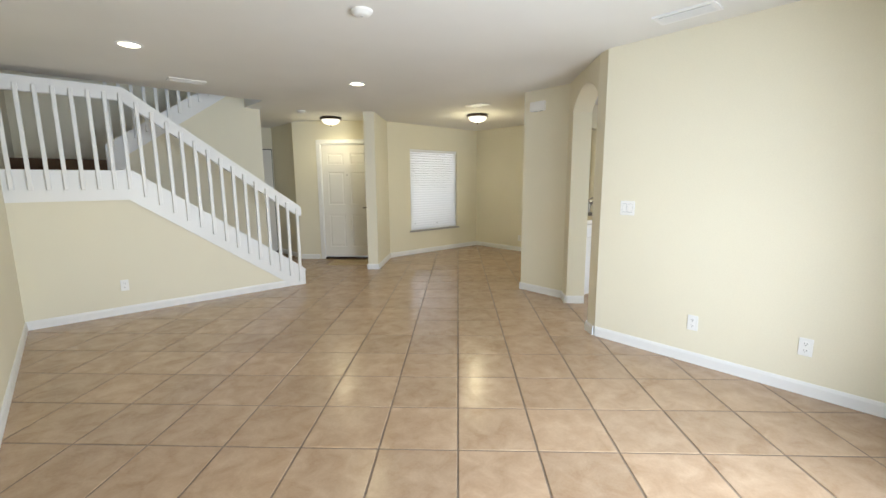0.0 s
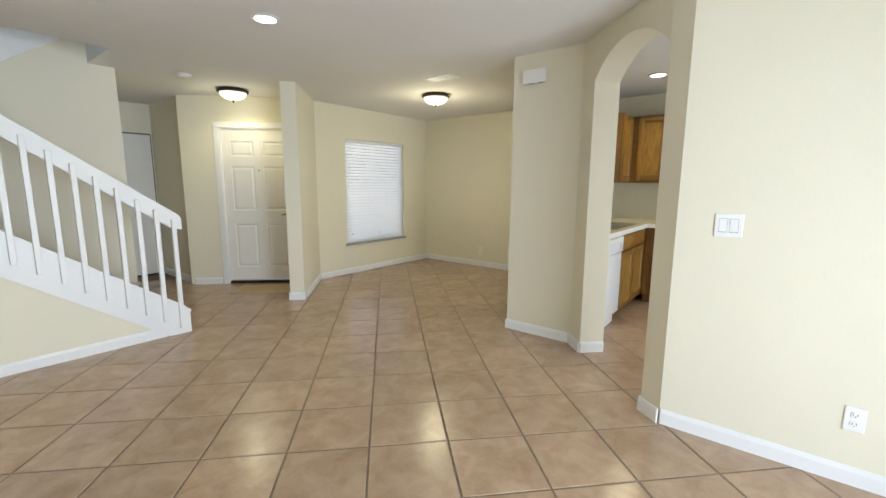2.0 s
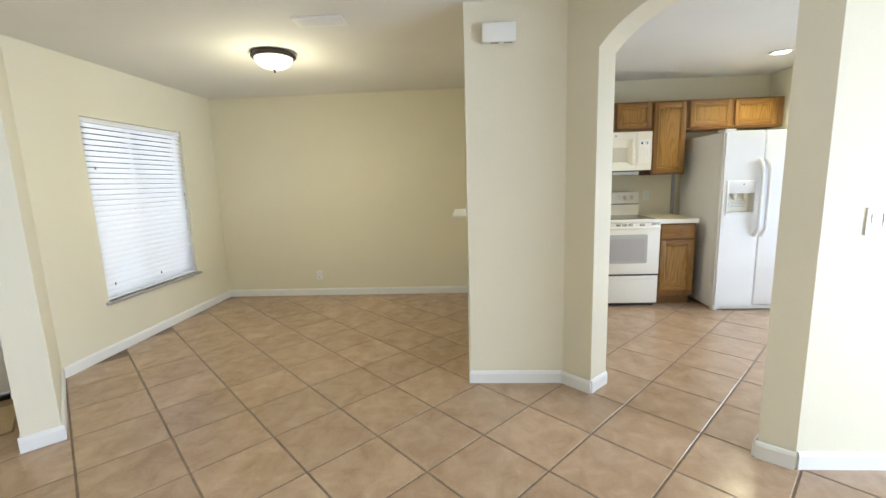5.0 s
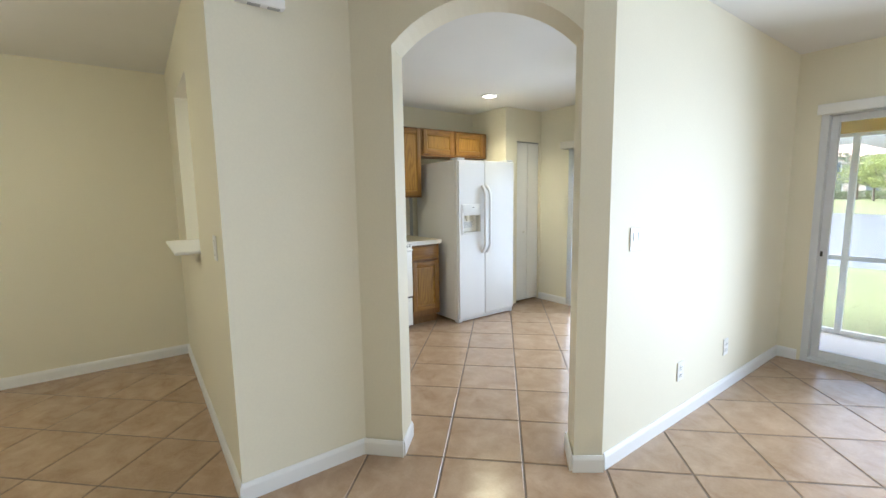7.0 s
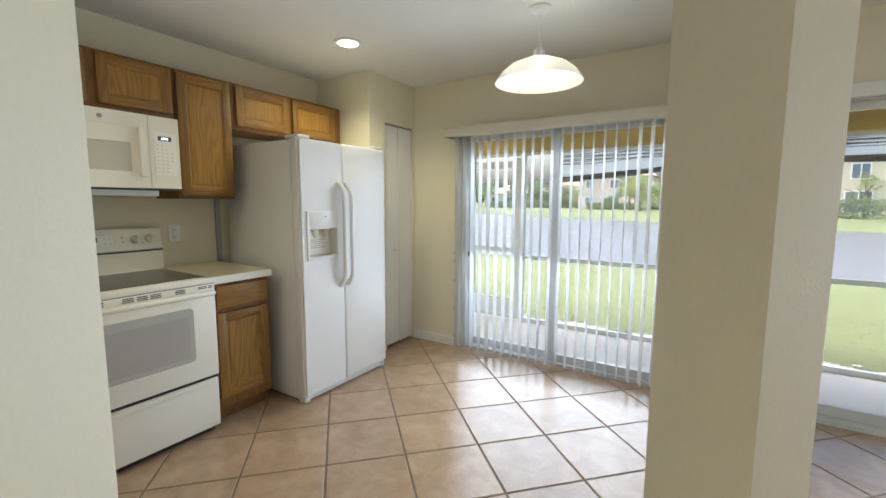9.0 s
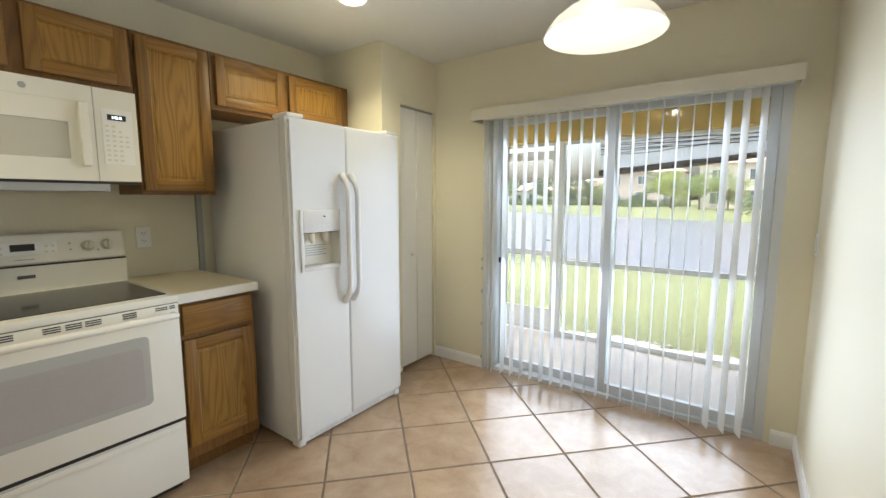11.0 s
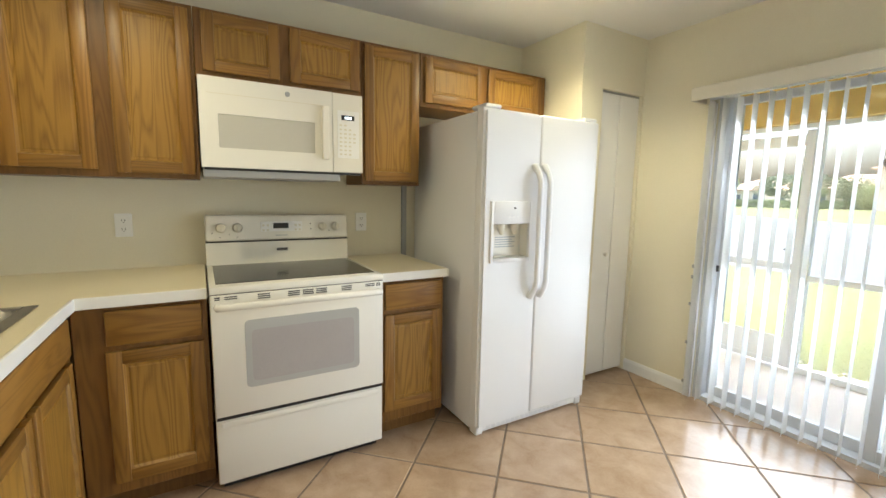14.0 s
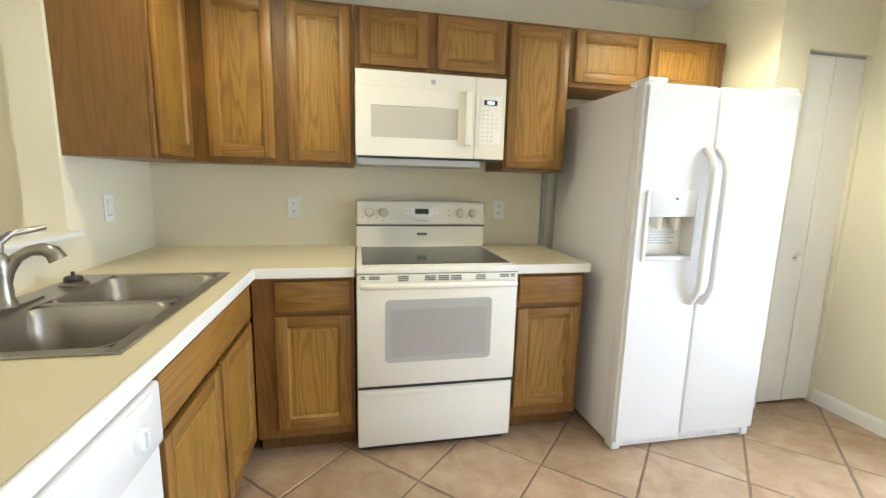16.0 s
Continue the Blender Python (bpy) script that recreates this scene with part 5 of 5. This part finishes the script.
vane_me = finish("vane", bm, M_VANE, True)
rv = random.Random(5)
for k in range(22):
    v = new("vane", vane_me)
    v.parent = vb
    x = 3.940 - 0.0777 * k
    turn = (5.0 if x > 2.48 else 22.0) + rv.uniform(-2.0, 2.0)
    v.matrix_local = pose(x - 3.06, 0.0, 0.0, 0, 0, turn)

js = thing("blind_jamb_strip", "narrow white jamb strip with small metal clips beside the kitchen patio door", "jamb strip", 3.962, YS, 0)
part("strip", B(-0.024, 0.024, 0.001, 0.022, 0.0, 1.90, bevel=0.003), M_TRIM, js)
for z in (0.09, 0.36, 0.62, 0.80, 0.87):
    part("clip", B(-0.004, 0.028, 0.022, 0.034, z, z + 0.022, bevel=0.003), M_GREY, js, "small metal clip")

# ---------------- patio ----------------
YP = -1.65
PZ = -0.06
whole("pavement", B(-3.2, 6.4, YP - 0.06, YS - 0.16, -0.35, PZ), M_CONC, "smooth grey concrete patio slab", "patio slab", STRUCT)
bm = bmesh.new()
box(bm, -3.2, 6.4, YP - 0.10, YP + 0.10, 1.91, 2.40)
box(bm, -3.2, 6.4, YP + 0.10, YS - 0.16, 2.32, 2.40)
box(bm, -3.3, -3.2, YP - 0.1, YS - 0.16, PZ, 2.40)
box(bm, 6.4, 6.5, YP - 0.1, YS - 0.16, PZ, 2.40)
whole("wall_patio_beam", bm, M_SOFFIT, "ochre stucco patio beam and ceiling", "patio roof", STRUCT)
whole("wall_upper_storey", B(-3.3, 6.5, YP - 0.5, YS - 0.1, 2.40, 2.75), M_SOFFIT, "ochre stucco overhang above the patio", "roof", STRUCT)

scr = thing("patio_screen_frame", "white aluminium screen enclosure round the patio", "screen enclosure", 3.0, YP, PZ)
def sc(name, x0, x1, z0, z1, d=0.025, y=0.0):
    return part(name, B(x0 - 3.0, x1 - 3.0, y - d, y + d, z0 - PZ, z1 - PZ, bevel=0.002, segs=1), M_ALU, scr)


for x in (3.86, 1.72, -0.45, -2.6, 6.0):
    sc("post", x - 0.025, x + 0.025, PZ, 1.91)
for a, b in ((-2.575, -0.475), (-0.425, 1.695), (1.745, 3.835), (4.72, 5.975)):
    sc("rail", a, b, 0.69, 0.735, 0.018)
    sc("rail", a, b, PZ, PZ + 0.05, 0.022)
sc("rail", -2.575, 3.835, 1.875, 1.908, 0.022)
sc("rail", 3.885, 5.975, 1.875, 1.908, 0.022)
sd = thing("screen_door", "white aluminium patio screen door with a kick panel", "screen door", 4.28, YP, PZ)
for x0, x1, z0, z1 in ((-0.385, -0.33, 0.02, 1.92), (0.33, 0.385, 0.02, 1.92), (-0.33, 0.33, 1.80, 1.885), (-0.33, 0.33, 0.82, 0.875), (-0.33, 0.33, 0.02, 0.06)):
    part("frame_bar", B(x0, x1, -0.015, 0.015, z0, z1), M_ALU, sd)
part("kick_panel", B(-0.33, 0.33, -0.006, 0.006, 0.06, 0.26), M_ALU, sd)
part("handle", B(-0.325, -0.27, 0.015, 0.035, 0.98, 0.995), M_GREY, sd)

# insect mesh stretched between the posts: thin pale threads that let most of the light through
M_MESH = glass_material("insect_mesh", (1.0, 1.0, 1.0))
_mn = M_MESH.node_tree.nodes
_md = _mn.new("ShaderNodeBsdfDiffuse")
_md.inputs["Color"].default_value = (0.72, 0.73, 0.74, 1)
_mf = _mn.new("ShaderNodeMixShader")
_mf.inputs[0].default_value = 0.06
M_MESH.node_tree.links.new(_mn["Transparent BSDF"].outputs[0], _mf.inputs[1])
M_MESH.node_tree.links.new(_md.outputs[0], _mf.inputs[2])
M_MESH.node_tree.links.new(_mf.outputs[0], _mn["Material Output"].inputs["Surface"])
for a, b in ((-2.575, -0.475), (-0.425, 1.695), (1.745, 3.835), (4.72, 5.975)):
    for z0, z1 in ((PZ + 0.052, 0.688), (0.737, 1.873)):
        part("screen_mesh", B(a - 3.0, b - 3.0, -0.0015, 0.0015, z0 - PZ, z1 - PZ), M_MESH, scr, "fine pale insect mesh")

# sun-bleached roll-up shades hooked half open below the beam
M_SHADE_CLOTH = M_SLAT.copy()
M_SHADE_CLOTH.name = "bleached_reed"
M_SHADE_CLOTH.node_tree.nodes["Mix Shader"].inputs[0].default_value = 0.5
M_REED = material("dark_weathered_reed", (0.10, 0.085, 0.08), 0.9, blotch=0.2)
def roll_shade(x0, x1, z_end0, z_end1):
    t = thing("roll_up_shade", "weathered pale reed roll-up shade hanging from the patio beam", "roll-up shade", x0, YP - 0.13, 1.90, group="patio shades")
    w = x1 - x0
    rs = random.Random(int(x0 * 100))
    bm = bmesh.new()
    nx, nz = 24, 8
    grid = []
    for i in range(nx + 1):
        s = i / nx
        low = z_end0 + (z_end1 - z_end0) * s - 1.90
        grid.append([bm.verts.new((w * s, -0.10 * (j / nz) + 0.012 * math.sin(s * 17 + j), low * (j / nz))) for j in range(nz + 1)])
    for i in range(nx):
        for j in range(nz):
            bm.faces.new((grid[i][j], grid[i + 1][j], grid[i + 1][j + 1], grid[i][j + 1]))
    bmesh.ops.solidify(bm, geom=list(bm.faces), thickness=0.004)
    part("cloth", bm, M_SHADE_CLOTH, t, smooth=True)
    for k in range(9):
        f = 0.04 + 0.05 * k
        bm = bmesh.new()
        pts = []
        for i in range(13):
            s = i / 12
            low = z_end0 + (z_end1 - z_end0) * s - 1.90
            pts.append((w * s, 0.012 - 0.10 * f, low * f + 0.009 * math.sin(s * 9 + k * 2.1) + rs.uniform(-0.004, 0.004)))
        tube(bm, pts, 0.0036, 5)
        part("reed", bm, M_REED, t)
    bm = bmesh.new()
    tube(bm, [(-0.03, -0.09, z_end0 - 1.90), (w * 0.5, -0.10, (z_end0 + z_end1) / 2 - 1.905), (w + 0.02, -0.09, z_end1 - 1.90)], [0.018, 0.032, 0.030], 12)
    part("roll", bm, M_REED, t, "dark rolled lower edge", smooth=True)


roll_shade(2.0, 3.54, 1.735, 1.60)
roll_shade(-0.35, 1.52, 1.70, 1.735)

# ---------------- garden, lake and far shore ----------------
M_GRASS = material("lawn_grass", (0.104, 0.118, 0.044), 0.9, blotch=0.22, blotch_scale=0.6, grain=0.4, grain_scale=28, bump=1.0, bump_scale=40)
M_SAND = material("bleached_gravel", (0.66, 0.64, 0.61), 0.9, blotch=0.25, blotch_scale=5, grain=0.35, grain_scale=60, bump=1.0, bump_scale=60)
M_WATER = material("lake_water", (0.10, 0.10, 0.115), 0.28, blotch=0.05, bump=0.6, bump_scale=2.0)
M_FAR = material("far_lawn", (0.20, 0.30, 0.05), 0.9, blotch=0.15, blotch_scale=0.05, grain=0.2, grain_scale=1.5)
bm = bmesh.new()
rows = [(YP + 0.3, -0.14), (YP - 0.06, -0.14), (-3.0, -0.16), (-8.0, -0.32), (-10.6, -0.55), (-12.0, -1.3), (-25.0, -1.6), (3.0, -1.0), (0.0, -0.56), (-1.5, -0.42), (-10.0, -0.15), (-17.0, 0.12), (-32.0, 0.35), (-350.0, 0.8)]


def shore_y(x):
    """The far bank's waterline."""
    return -38 - 0.55 * (max(-30.0, min(70.0, x)) + 2)


def far_z(x, y):
    """The far lawn's height, sloping up from the bank."""
    s = shore_y(x) - y
    for (a, za), (b, zb) in zip(((-99, -0.56), (0.0, -0.56), (1.5, -0.42), (10.0, -0.15), (17.0, 0.12), (32.0, 0.35)), ((0.0, -0.56), (1.5, -0.42), (10.0, -0.15), (17.0, 0.12), (32.0, 0.35), (350.0, 0.8))):
        if s <= b:
            return za + (zb - za) * (s - a) / (b - a)
    return 0.8


cols_x = [-400, -60, -30, -15, -8, -4, 0, 4, 8, 15, 30, 60, 100, 400]
gv = [[bm.verts.new((x, y + (0.5 * math.sin(x * 0.7) if i in (4, 5) else 0) + (shore_y(x) if i > 6 else 0), z)) for x in cols_x] for i, (y, z) in enumerate(rows)]
for i in range(len(rows) - 1):
    for j in range(len(cols_x) - 1):
        bm.faces.new((gv[i][j], gv[i][j + 1], gv[i + 1][j + 1], gv[i + 1][j]))
whole("ground", bm, M_GRASS, "bright green lawn running down to the lake and on beyond it", "ground", STRUCT)
whole("water", B(-400, 400, -95, -9.8, -0.75, -0.56), M_WATER, "pale rippled lake water", "lake", STRUCT)
# front ground beneath and round the house, unseen; concrete keeps green bounce off the blind
whole("ground_front", B(-60, 60, -0.2, 80, -0.4, -0.14), M_CONC, "unseen concrete-grey ground round the house", "ground", STRUCT)

rg = random.Random(11)
verts, faces = [], []
for i in range(9000):
    x = rg.uniform(-3, 7)
    y = -2.02 - abs(rg.gauss(0, 1.4))
    if y < -7:
        continue
    zb = -0.145 - 0.02 * max(0, -y - 3) / 3
    h, a, w = rg.uniform(0.004, 0.016), rg.uniform(0, 6.28), rg.uniform(0.003, 0.007)
    dx, dy = math.cos(a) * w, math.sin(a) * w
    lx, ly = rg.uniform(-0.03, 0.03), rg.uniform(-0.03, 0.03)
    k = len(verts)
    verts += [(x - dx, y - dy, zb), (x + dx, y + dy, zb), (x + lx, y + ly, zb + h)]
    faces.append((k, k + 1, k + 2))
me = bpy.data.meshes.new("grass")
me.from_pydata(verts, [], faces)
me.materials.append(M_GRASS)
tagged(new("grass", me), "short green lawn grass blades beside the patio", "grass", kind="stuff")
bm = bmesh.new()
edge = [(-3.0 + 0.05 * i, YP - 0.46 - 0.05 * math.sin(i * 0.31) - rg.uniform(0.0, 0.07)) for i in range(190)]
for (xa, ya), (xb, yb) in zip(edge, edge[1:]):
    bm.faces.new([bm.verts.new(v) for v in ((xa, ya, -0.136), (xb, yb, -0.136), (xb, YP - 0.062, -0.118), (xa, YP - 0.062, -0.118))])
bmesh.ops.remove_doubles(bm, verts=bm.verts, dist=0.001)
whole("gravel_bed", bm, M_SAND, "bed of bleached white sand along the patio edge", "gravel", STRUCT)
verts, faces = [], []
for i in range(2600):
    x, y = rg.uniform(-3, 6.5), YP - 0.07 - min(0.5, abs(rg.gauss(0, 0.22)))
    r = rg.uniform(0.008, 0.026)
    k = len(verts)
    for ux, uy, uz in ((1, 0, 0), (0, 1, 0), (-1, 0, 0), (0, -1, 0), (0, 0, 0.7)):
        verts.append((x + r * ux * rg.uniform(0.7, 1.2), y + r * uy * rg.uniform(0.7, 1.2), -0.138 + r * uz))
    faces += [(k, k + 1, k + 4), (k + 1, k + 2, k + 4), (k + 2, k + 3, k + 4), (k + 3, k, k + 4)]
me = bpy.data.meshes.new("gravel")
me.from_pydata(verts, [], faces)
me.materials.append(M_SAND)
tagged(new("gravel", me), "strip of pale gravel along the patio edge", "gravel", kind="stuff")

M_STUCCO = [material("far_stucco_" + n, c, 0.9, blotch=0.05, blotch_scale=0.4) for n, c in (("cream", (0.70, 0.62, 0.47)), ("pink", (0.62, 0.53, 0.47)), ("white", (0.72, 0.68, 0.60)))]
M_ROOF = material("far_roof_tile", (0.50, 0.36, 0.28), 0.9, blotch=0.12, blotch_scale=1.0, grain=0.15, grain_scale=4)
M_FARGLASS = material("far_window_glass", (0.14, 0.17, 0.21), 0.15)
def house(x, y, w, d, h, rz, mat, label, wins):
    t = thing("house", label, "house", x, y, far_z(x, y), rz, "houses across the lake")
    part("wall", B(-w / 2, w / 2, 0, d, -0.6, h), mat, t)
    bm = bmesh.new()
    e = 0.5
    lo = [bm.verts.new(v) for v in ((-w / 2 - e, -e, h), (w / 2 + e, -e, h), (w / 2 + e, d + e, h), (-w / 2 - e, d + e, h))]
    lo2 = [bm.verts.new((v.co.x, v.co.y, h + 0.2)) for v in lo]
    rd = [bm.verts.new((-w / 2 + d / 2, d / 2, h + d * 0.24)), bm.verts.new((w / 2 - d / 2, d / 2, h + d * 0.24))]
    bm.faces.new(lo[::-1])
    for i in range(4):
        bm.faces.new((lo[i], lo[(i + 1) % 4], lo2[(i + 1) % 4], lo2[i]))
    bm.faces.new((lo2[0], lo2[1], rd[1], rd[0]))
    bm.faces.new((lo2[1], lo2[2], rd[1]))
    bm.faces.new((lo2[2], lo2[3], rd[0], rd[1]))
    bm.faces.new((lo2[3], lo2[0], rd[0]))
    part("roof", bm, M_ROOF, t, "terracotta tile hip roof")
    for wx, wz, a, b in wins:
        f = part("window", B(wx - a - 0.12, wx + a + 0.12, -0.06, 0.02, wz - 0.12, wz + b + 0.12), M_TRIM, t)
        part("pane", B(wx - a, wx + a, -0.09, -0.05, wz, wz + b), M_FARGLASS, f)
        part("glazing_bar", B(wx - 0.05, wx + 0.05, -0.11, -0.085, wz, wz + b), M_TRIM, f)


two = [(-4, 0.6, 0.7, 1.4), (0, 0.4, 0.9, 1.9), (4, 0.6, 0.7, 1.4), (-4, 3.6, 0.6, 1.3), (0, 3.6, 0.6, 1.3), (4, 3.6, 0.6, 1.3)]
one = [(-3.5, 0.8, 0.8, 1.4), (0.5, 0.3, 1.0, 2.0), (4, 0.8, 0.7, 1.4)]
house(16.5, -74, 12, 9, 5.4, 180, M_STUCCO[1], "two-storey pink stucco house across the lake", two)
house(1.5, -63, 12, 9, 5.6, 180, M_STUCCO[2], "two-storey white stucco house across the lake", two)
house(28, -84, 13, 10, 3.0, 180, M_STUCCO[0], "single-storey cream house across the lake", one)
house(44, -92, 13, 10, 3.0, 180, M_STUCCO[2], "single-storey white house across the lake", one)
house(-9.5, -52, 12, 9, 5.6, 180, M_STUCCO[0], "two-storey cream house across the lake", two)

M_HAZY_LEAF = [material("hazy_leaf_" + n, c, 0.7, blotch=0.25, blotch_scale=0.8, grain=0.25, grain_scale=6) for n, c in (("bright", (0.36, 0.42, 0.20)), ("mid", (0.30, 0.35, 0.21)), ("dark", (0.25, 0.29, 0.20)), ("yellow", (0.42, 0.46, 0.19)))]
M_BARK = material("grey_bark", (0.14, 0.11, 0.085), 0.95, blotch=0.2, grain=0.2)
def leaves(bm, rr, cx, cy, cz, r, n, size):
    for _ in range(n):
        u, v, w = rr.gauss(0, 1), rr.gauss(0, 1), rr.gauss(0, 1)
        q = max(1e-3, math.sqrt(u * u + v * v + w * w))
        k = r * rr.uniform(0.55, 1.0) / q
        p = Vector((cx + u * k, cy + v * k, cz + w * k * 0.8))
        a = Vector((rr.uniform(-1, 1), rr.uniform(-1, 1), rr.uniform(-1, 1))).normalized() * size * rr.uniform(0.6, 1.3)
        b = a.orthogonal().normalized() * size * 0.5
        bm.faces.new([bm.verts.new(p - a), bm.verts.new(p + b), bm.verts.new(p + a), bm.verts.new(p - b)])


def tree(x, y, h, r, mat, seed, label):
    rr = random.Random(seed)
    t = thing("tree", label, "tree", x, y, far_z(x, y) - 0.05, group="trees across the lake")
    bm = bmesh.new()
    tube(bm, [(0, 0, 0), (0.05, 0, h * 0.25), (rr.uniform(-.2, .2), 0.1, h * 0.5), (rr.uniform(-.3, .3), 0, h * 0.8)], [h * 0.026, h * 0.02, h * 0.015, h * 0.006], 10)
    for k in range(6):
        a = rr.uniform(0, 6.28)
        z0 = h * rr.uniform(0.3, 0.55)
        tube(bm, [(0, 0, z0), (math.cos(a) * r * 0.4, math.sin(a) * r * 0.4, z0 + h * 0.15), (math.cos(a) * r * 0.75, math.sin(a) * r * 0.75, z0 + h * 0.25)], [h * 0.018, h * 0.012, h * 0.005], 6)
    part("trunk", bm, M_BARK, t)
    bm = bmesh.new()
    for k in range(16):
        a, q = rr.uniform(0, 6.28), r * math.sqrt(rr.uniform(0, 1)) * 0.8
        leaves(bm, rr, math.cos(a) * q, math.sin(a) * q, h * rr.uniform(0.36, 0.92), r * rr.uniform(0.25, 0.45), 120, r * 0.06)
    part("crown", bm, mat, t)


tree(10.6, -62, 5.0, 3.0, M_HAZY_LEAF[3], 1, "leafy bright green tree on the far bank")
tree(7.0, -59, 4.6, 2.8, M_HAZY_LEAF[0], 2, "leafy green tree on the far bank")
tree(13.0, -68, 6.2, 2.6, M_HAZY_LEAF[2], 3, "darker green tree before the pink house")
tree(22, -76, 3.6, 2.6, M_HAZY_LEAF[1], 4, "low green tree on the far bank")
tree(27, -80, 5.0, 3.4, M_HAZY_LEAF[2], 5, "dark green tree on the far bank")
tree(33, -82, 5.2, 3.0, M_HAZY_LEAF[1], 6, "green tree on the far bank")
tree(37, -84, 5.8, 3.6, M_HAZY_LEAF[2], 7, "dark green tree on the far bank")
tree(49, -88, 6.0, 4.0, M_HAZY_LEAF[1], 8, "green tree on the far bank")
tree(-4.3, -51.5, 5.2, 2.3, M_HAZY_LEAF[1], 9, "broad grey-green tree with a stout trunk beyond the lake")
tree(-0.8, -51.5, 4.2, 2.0, M_HAZY_LEAF[3], 10, "yellow-green young tree by the hedge")
tree(-10.0, -52, 4.2, 2.0, M_HAZY_LEAF[3], 12, "yellow-green tree by the hedge")
tree(4.0, -58, 3.6, 2.2, M_HAZY_LEAF[0], 13, "low bright green tree on the far bank")
tree(16.5, -71, 2.4, 1.6, M_HAZY_LEAF[1], 14, "small green shrub tree on the far bank")


def hedge(x0, x1, y, h, seed):
    rr = random.Random(seed)
    t = thing("hedge", "long clipped green hedge on the far bank", "hedge", (x0 + x1) / 2, y, min(far_z(x0, y), far_z(x1, y)) - 0.1, group="hedges")
    bm = bmesh.new()
    w = x1 - x0
    for _ in range(int(w * 170)):
        p = Vector((rr.uniform(-w / 2, w / 2), rr.uniform(-0.5, 0.5), h * rr.uniform(0.0, 1.0) ** 0.7))
        a = Vector((rr.uniform(-1, 1), rr.uniform(-1, 1), rr.uniform(-1, 1))).normalized() * rr.uniform(0.1, 0.2)
        b = a.orthogonal().normalized() * 0.1
        bm.faces.new([bm.verts.new(p - a), bm.verts.new(p + b), bm.verts.new(p + a), bm.verts.new(p - b)])
    part("foliage", bm, M_HAZY_LEAF[1], t)


hedge(-14, 2.6, -48, 2.0, 21)
hedge(20, 44, -80, 1.5, 22)
hedge(9.0, 20, -70.5, 1.2, 23)

# ---------------- floor tiles ----------------
PITCH, TILE, P0, Q0, SKEW = 0.411, 0.4015, 3.233, 1.445, 0.021
R2 = math.sqrt(0.5)


def clip_rect(pts, x0, x1, y0, y1):
    for ax, lim, sign in ((0, x0, 1), (0, x1, -1), (1, y0, 1), (1, y1, -1)):
        out = []
        for i, a in enumerate(pts):
            b = pts[(i + 1) % len(pts)]
            da, db = sign * (a[ax] - lim), sign * (b[ax] - lim)
            if da >= 0:
                out.append(a)
            if da * db < 0:
                k = da / (da - db)
                out.append((a[0] + k * (b[0] - a[0]), a[1] + k * (b[1] - a[1])))
        pts = out
        if len(pts) < 3:
            return []
    return pts


def tile_mesh(pts):
    """A tile with a small worn bevel round its top, centred on the first argument's middle."""
    bm = bmesh.new()
    k = len(pts)
    cx, cy = sum(p[0] for p in pts) / k, sum(p[1] for p in pts) / k
    lo = [bm.verts.new((x, y, -0.010)) for x, y in pts]
    md = [bm.verts.new((x, y, -0.0022)) for x, y in pts]
    hi = [bm.verts.new((cx + (x - cx) * 0.986, cy + (y - cy) * 0.986, 0.0)) for x, y in pts]
    bm.faces.new(hi)
    for i in range(k):
        j = (i + 1) % k
        bm.faces.new((lo[i], lo[j], md[j], md[i]))
        bm.faces.new((md[i], md[j], hi[j], hi[i]))
    return finish("tile", bm, M_TILE)


hs = TILE * R2
CORNERS = [(hs * math.cos(a), hs * math.sin(a)) for a in [SKEW + k * math.pi / 2 for k in range(4)]]
FULL = tile_mesh(CORNERS)
floor_ob = bpy.data.objects["floor"]
places = []
for i in range(-16, 18):
    for j in range(-20, 22):
        u, v = P0 + (i + 0.5) * PITCH, Q0 + (j + 0.5) * PITCH
        p, q = u - SKEW * v, v + SKEW * (u - 3.25)
        x, y = (p - q) * R2, (p + q) * R2
        if not (XL - 0.3 < x < XE + 0.3 and YS - 0.35 < y < 9.2):
            continue
        if x > 2.95 and y > YW + 0.05 or x < 0.4 and y > 6.1 or x < 2.9 and x + y > 9.6:
            continue
        places.append((x, y))
places.sort(key=lambda c: (c[0] - 1.6) ** 2 + (c[1] - 2.6) ** 2)
rest = []
for k, (x, y) in enumerate(places):
    pts = [(x + a, y + b) for a, b in CORNERS]
    cut = clip_rect(pts, XL - 0.05, XE + 0.05, YS - 0.10, 8.9)
    if len(cut) < 3:
        continue
    same = len(cut) == 4 and all((Vector(a) - Vector(b)).length < 1e-6 for a, b in zip(cut, pts))
    if k < 300:
        me = FULL if same else tile_mesh([(a - x, b - y) for a, b in cut])
        t = new("tile", me)
        t.parent = floor_ob
        t.location = (x, y, 0)
    else:
        rest.append(cut)
verts, faces = [], []
for cut in rest:
    n0, k = len(verts), len(cut)
    cx, cy = sum(p[0] for p in cut) / k, sum(p[1] for p in cut) / k
    verts += [(a, b, -0.0022) for a, b in cut] + [(cx + (a - cx) * 0.986, cy + (b - cy) * 0.986, 0.0) for a, b in cut]
    faces += [tuple(n0 + k + i for i in range(k))] + [(n0 + i, n0 + (i + 1) % k, n0 + k + (i + 1) % k, n0 + k + i) for i in range(k)]
if rest:
    me = bpy.data.meshes.new("tiles_beyond")
    me.from_pydata(verts, [], faces)
    me.materials.append(M_TILE_FAR)
    ob = tagged(new("tiles_beyond", me), kind="stuff")
    ob.parent = floor_ob
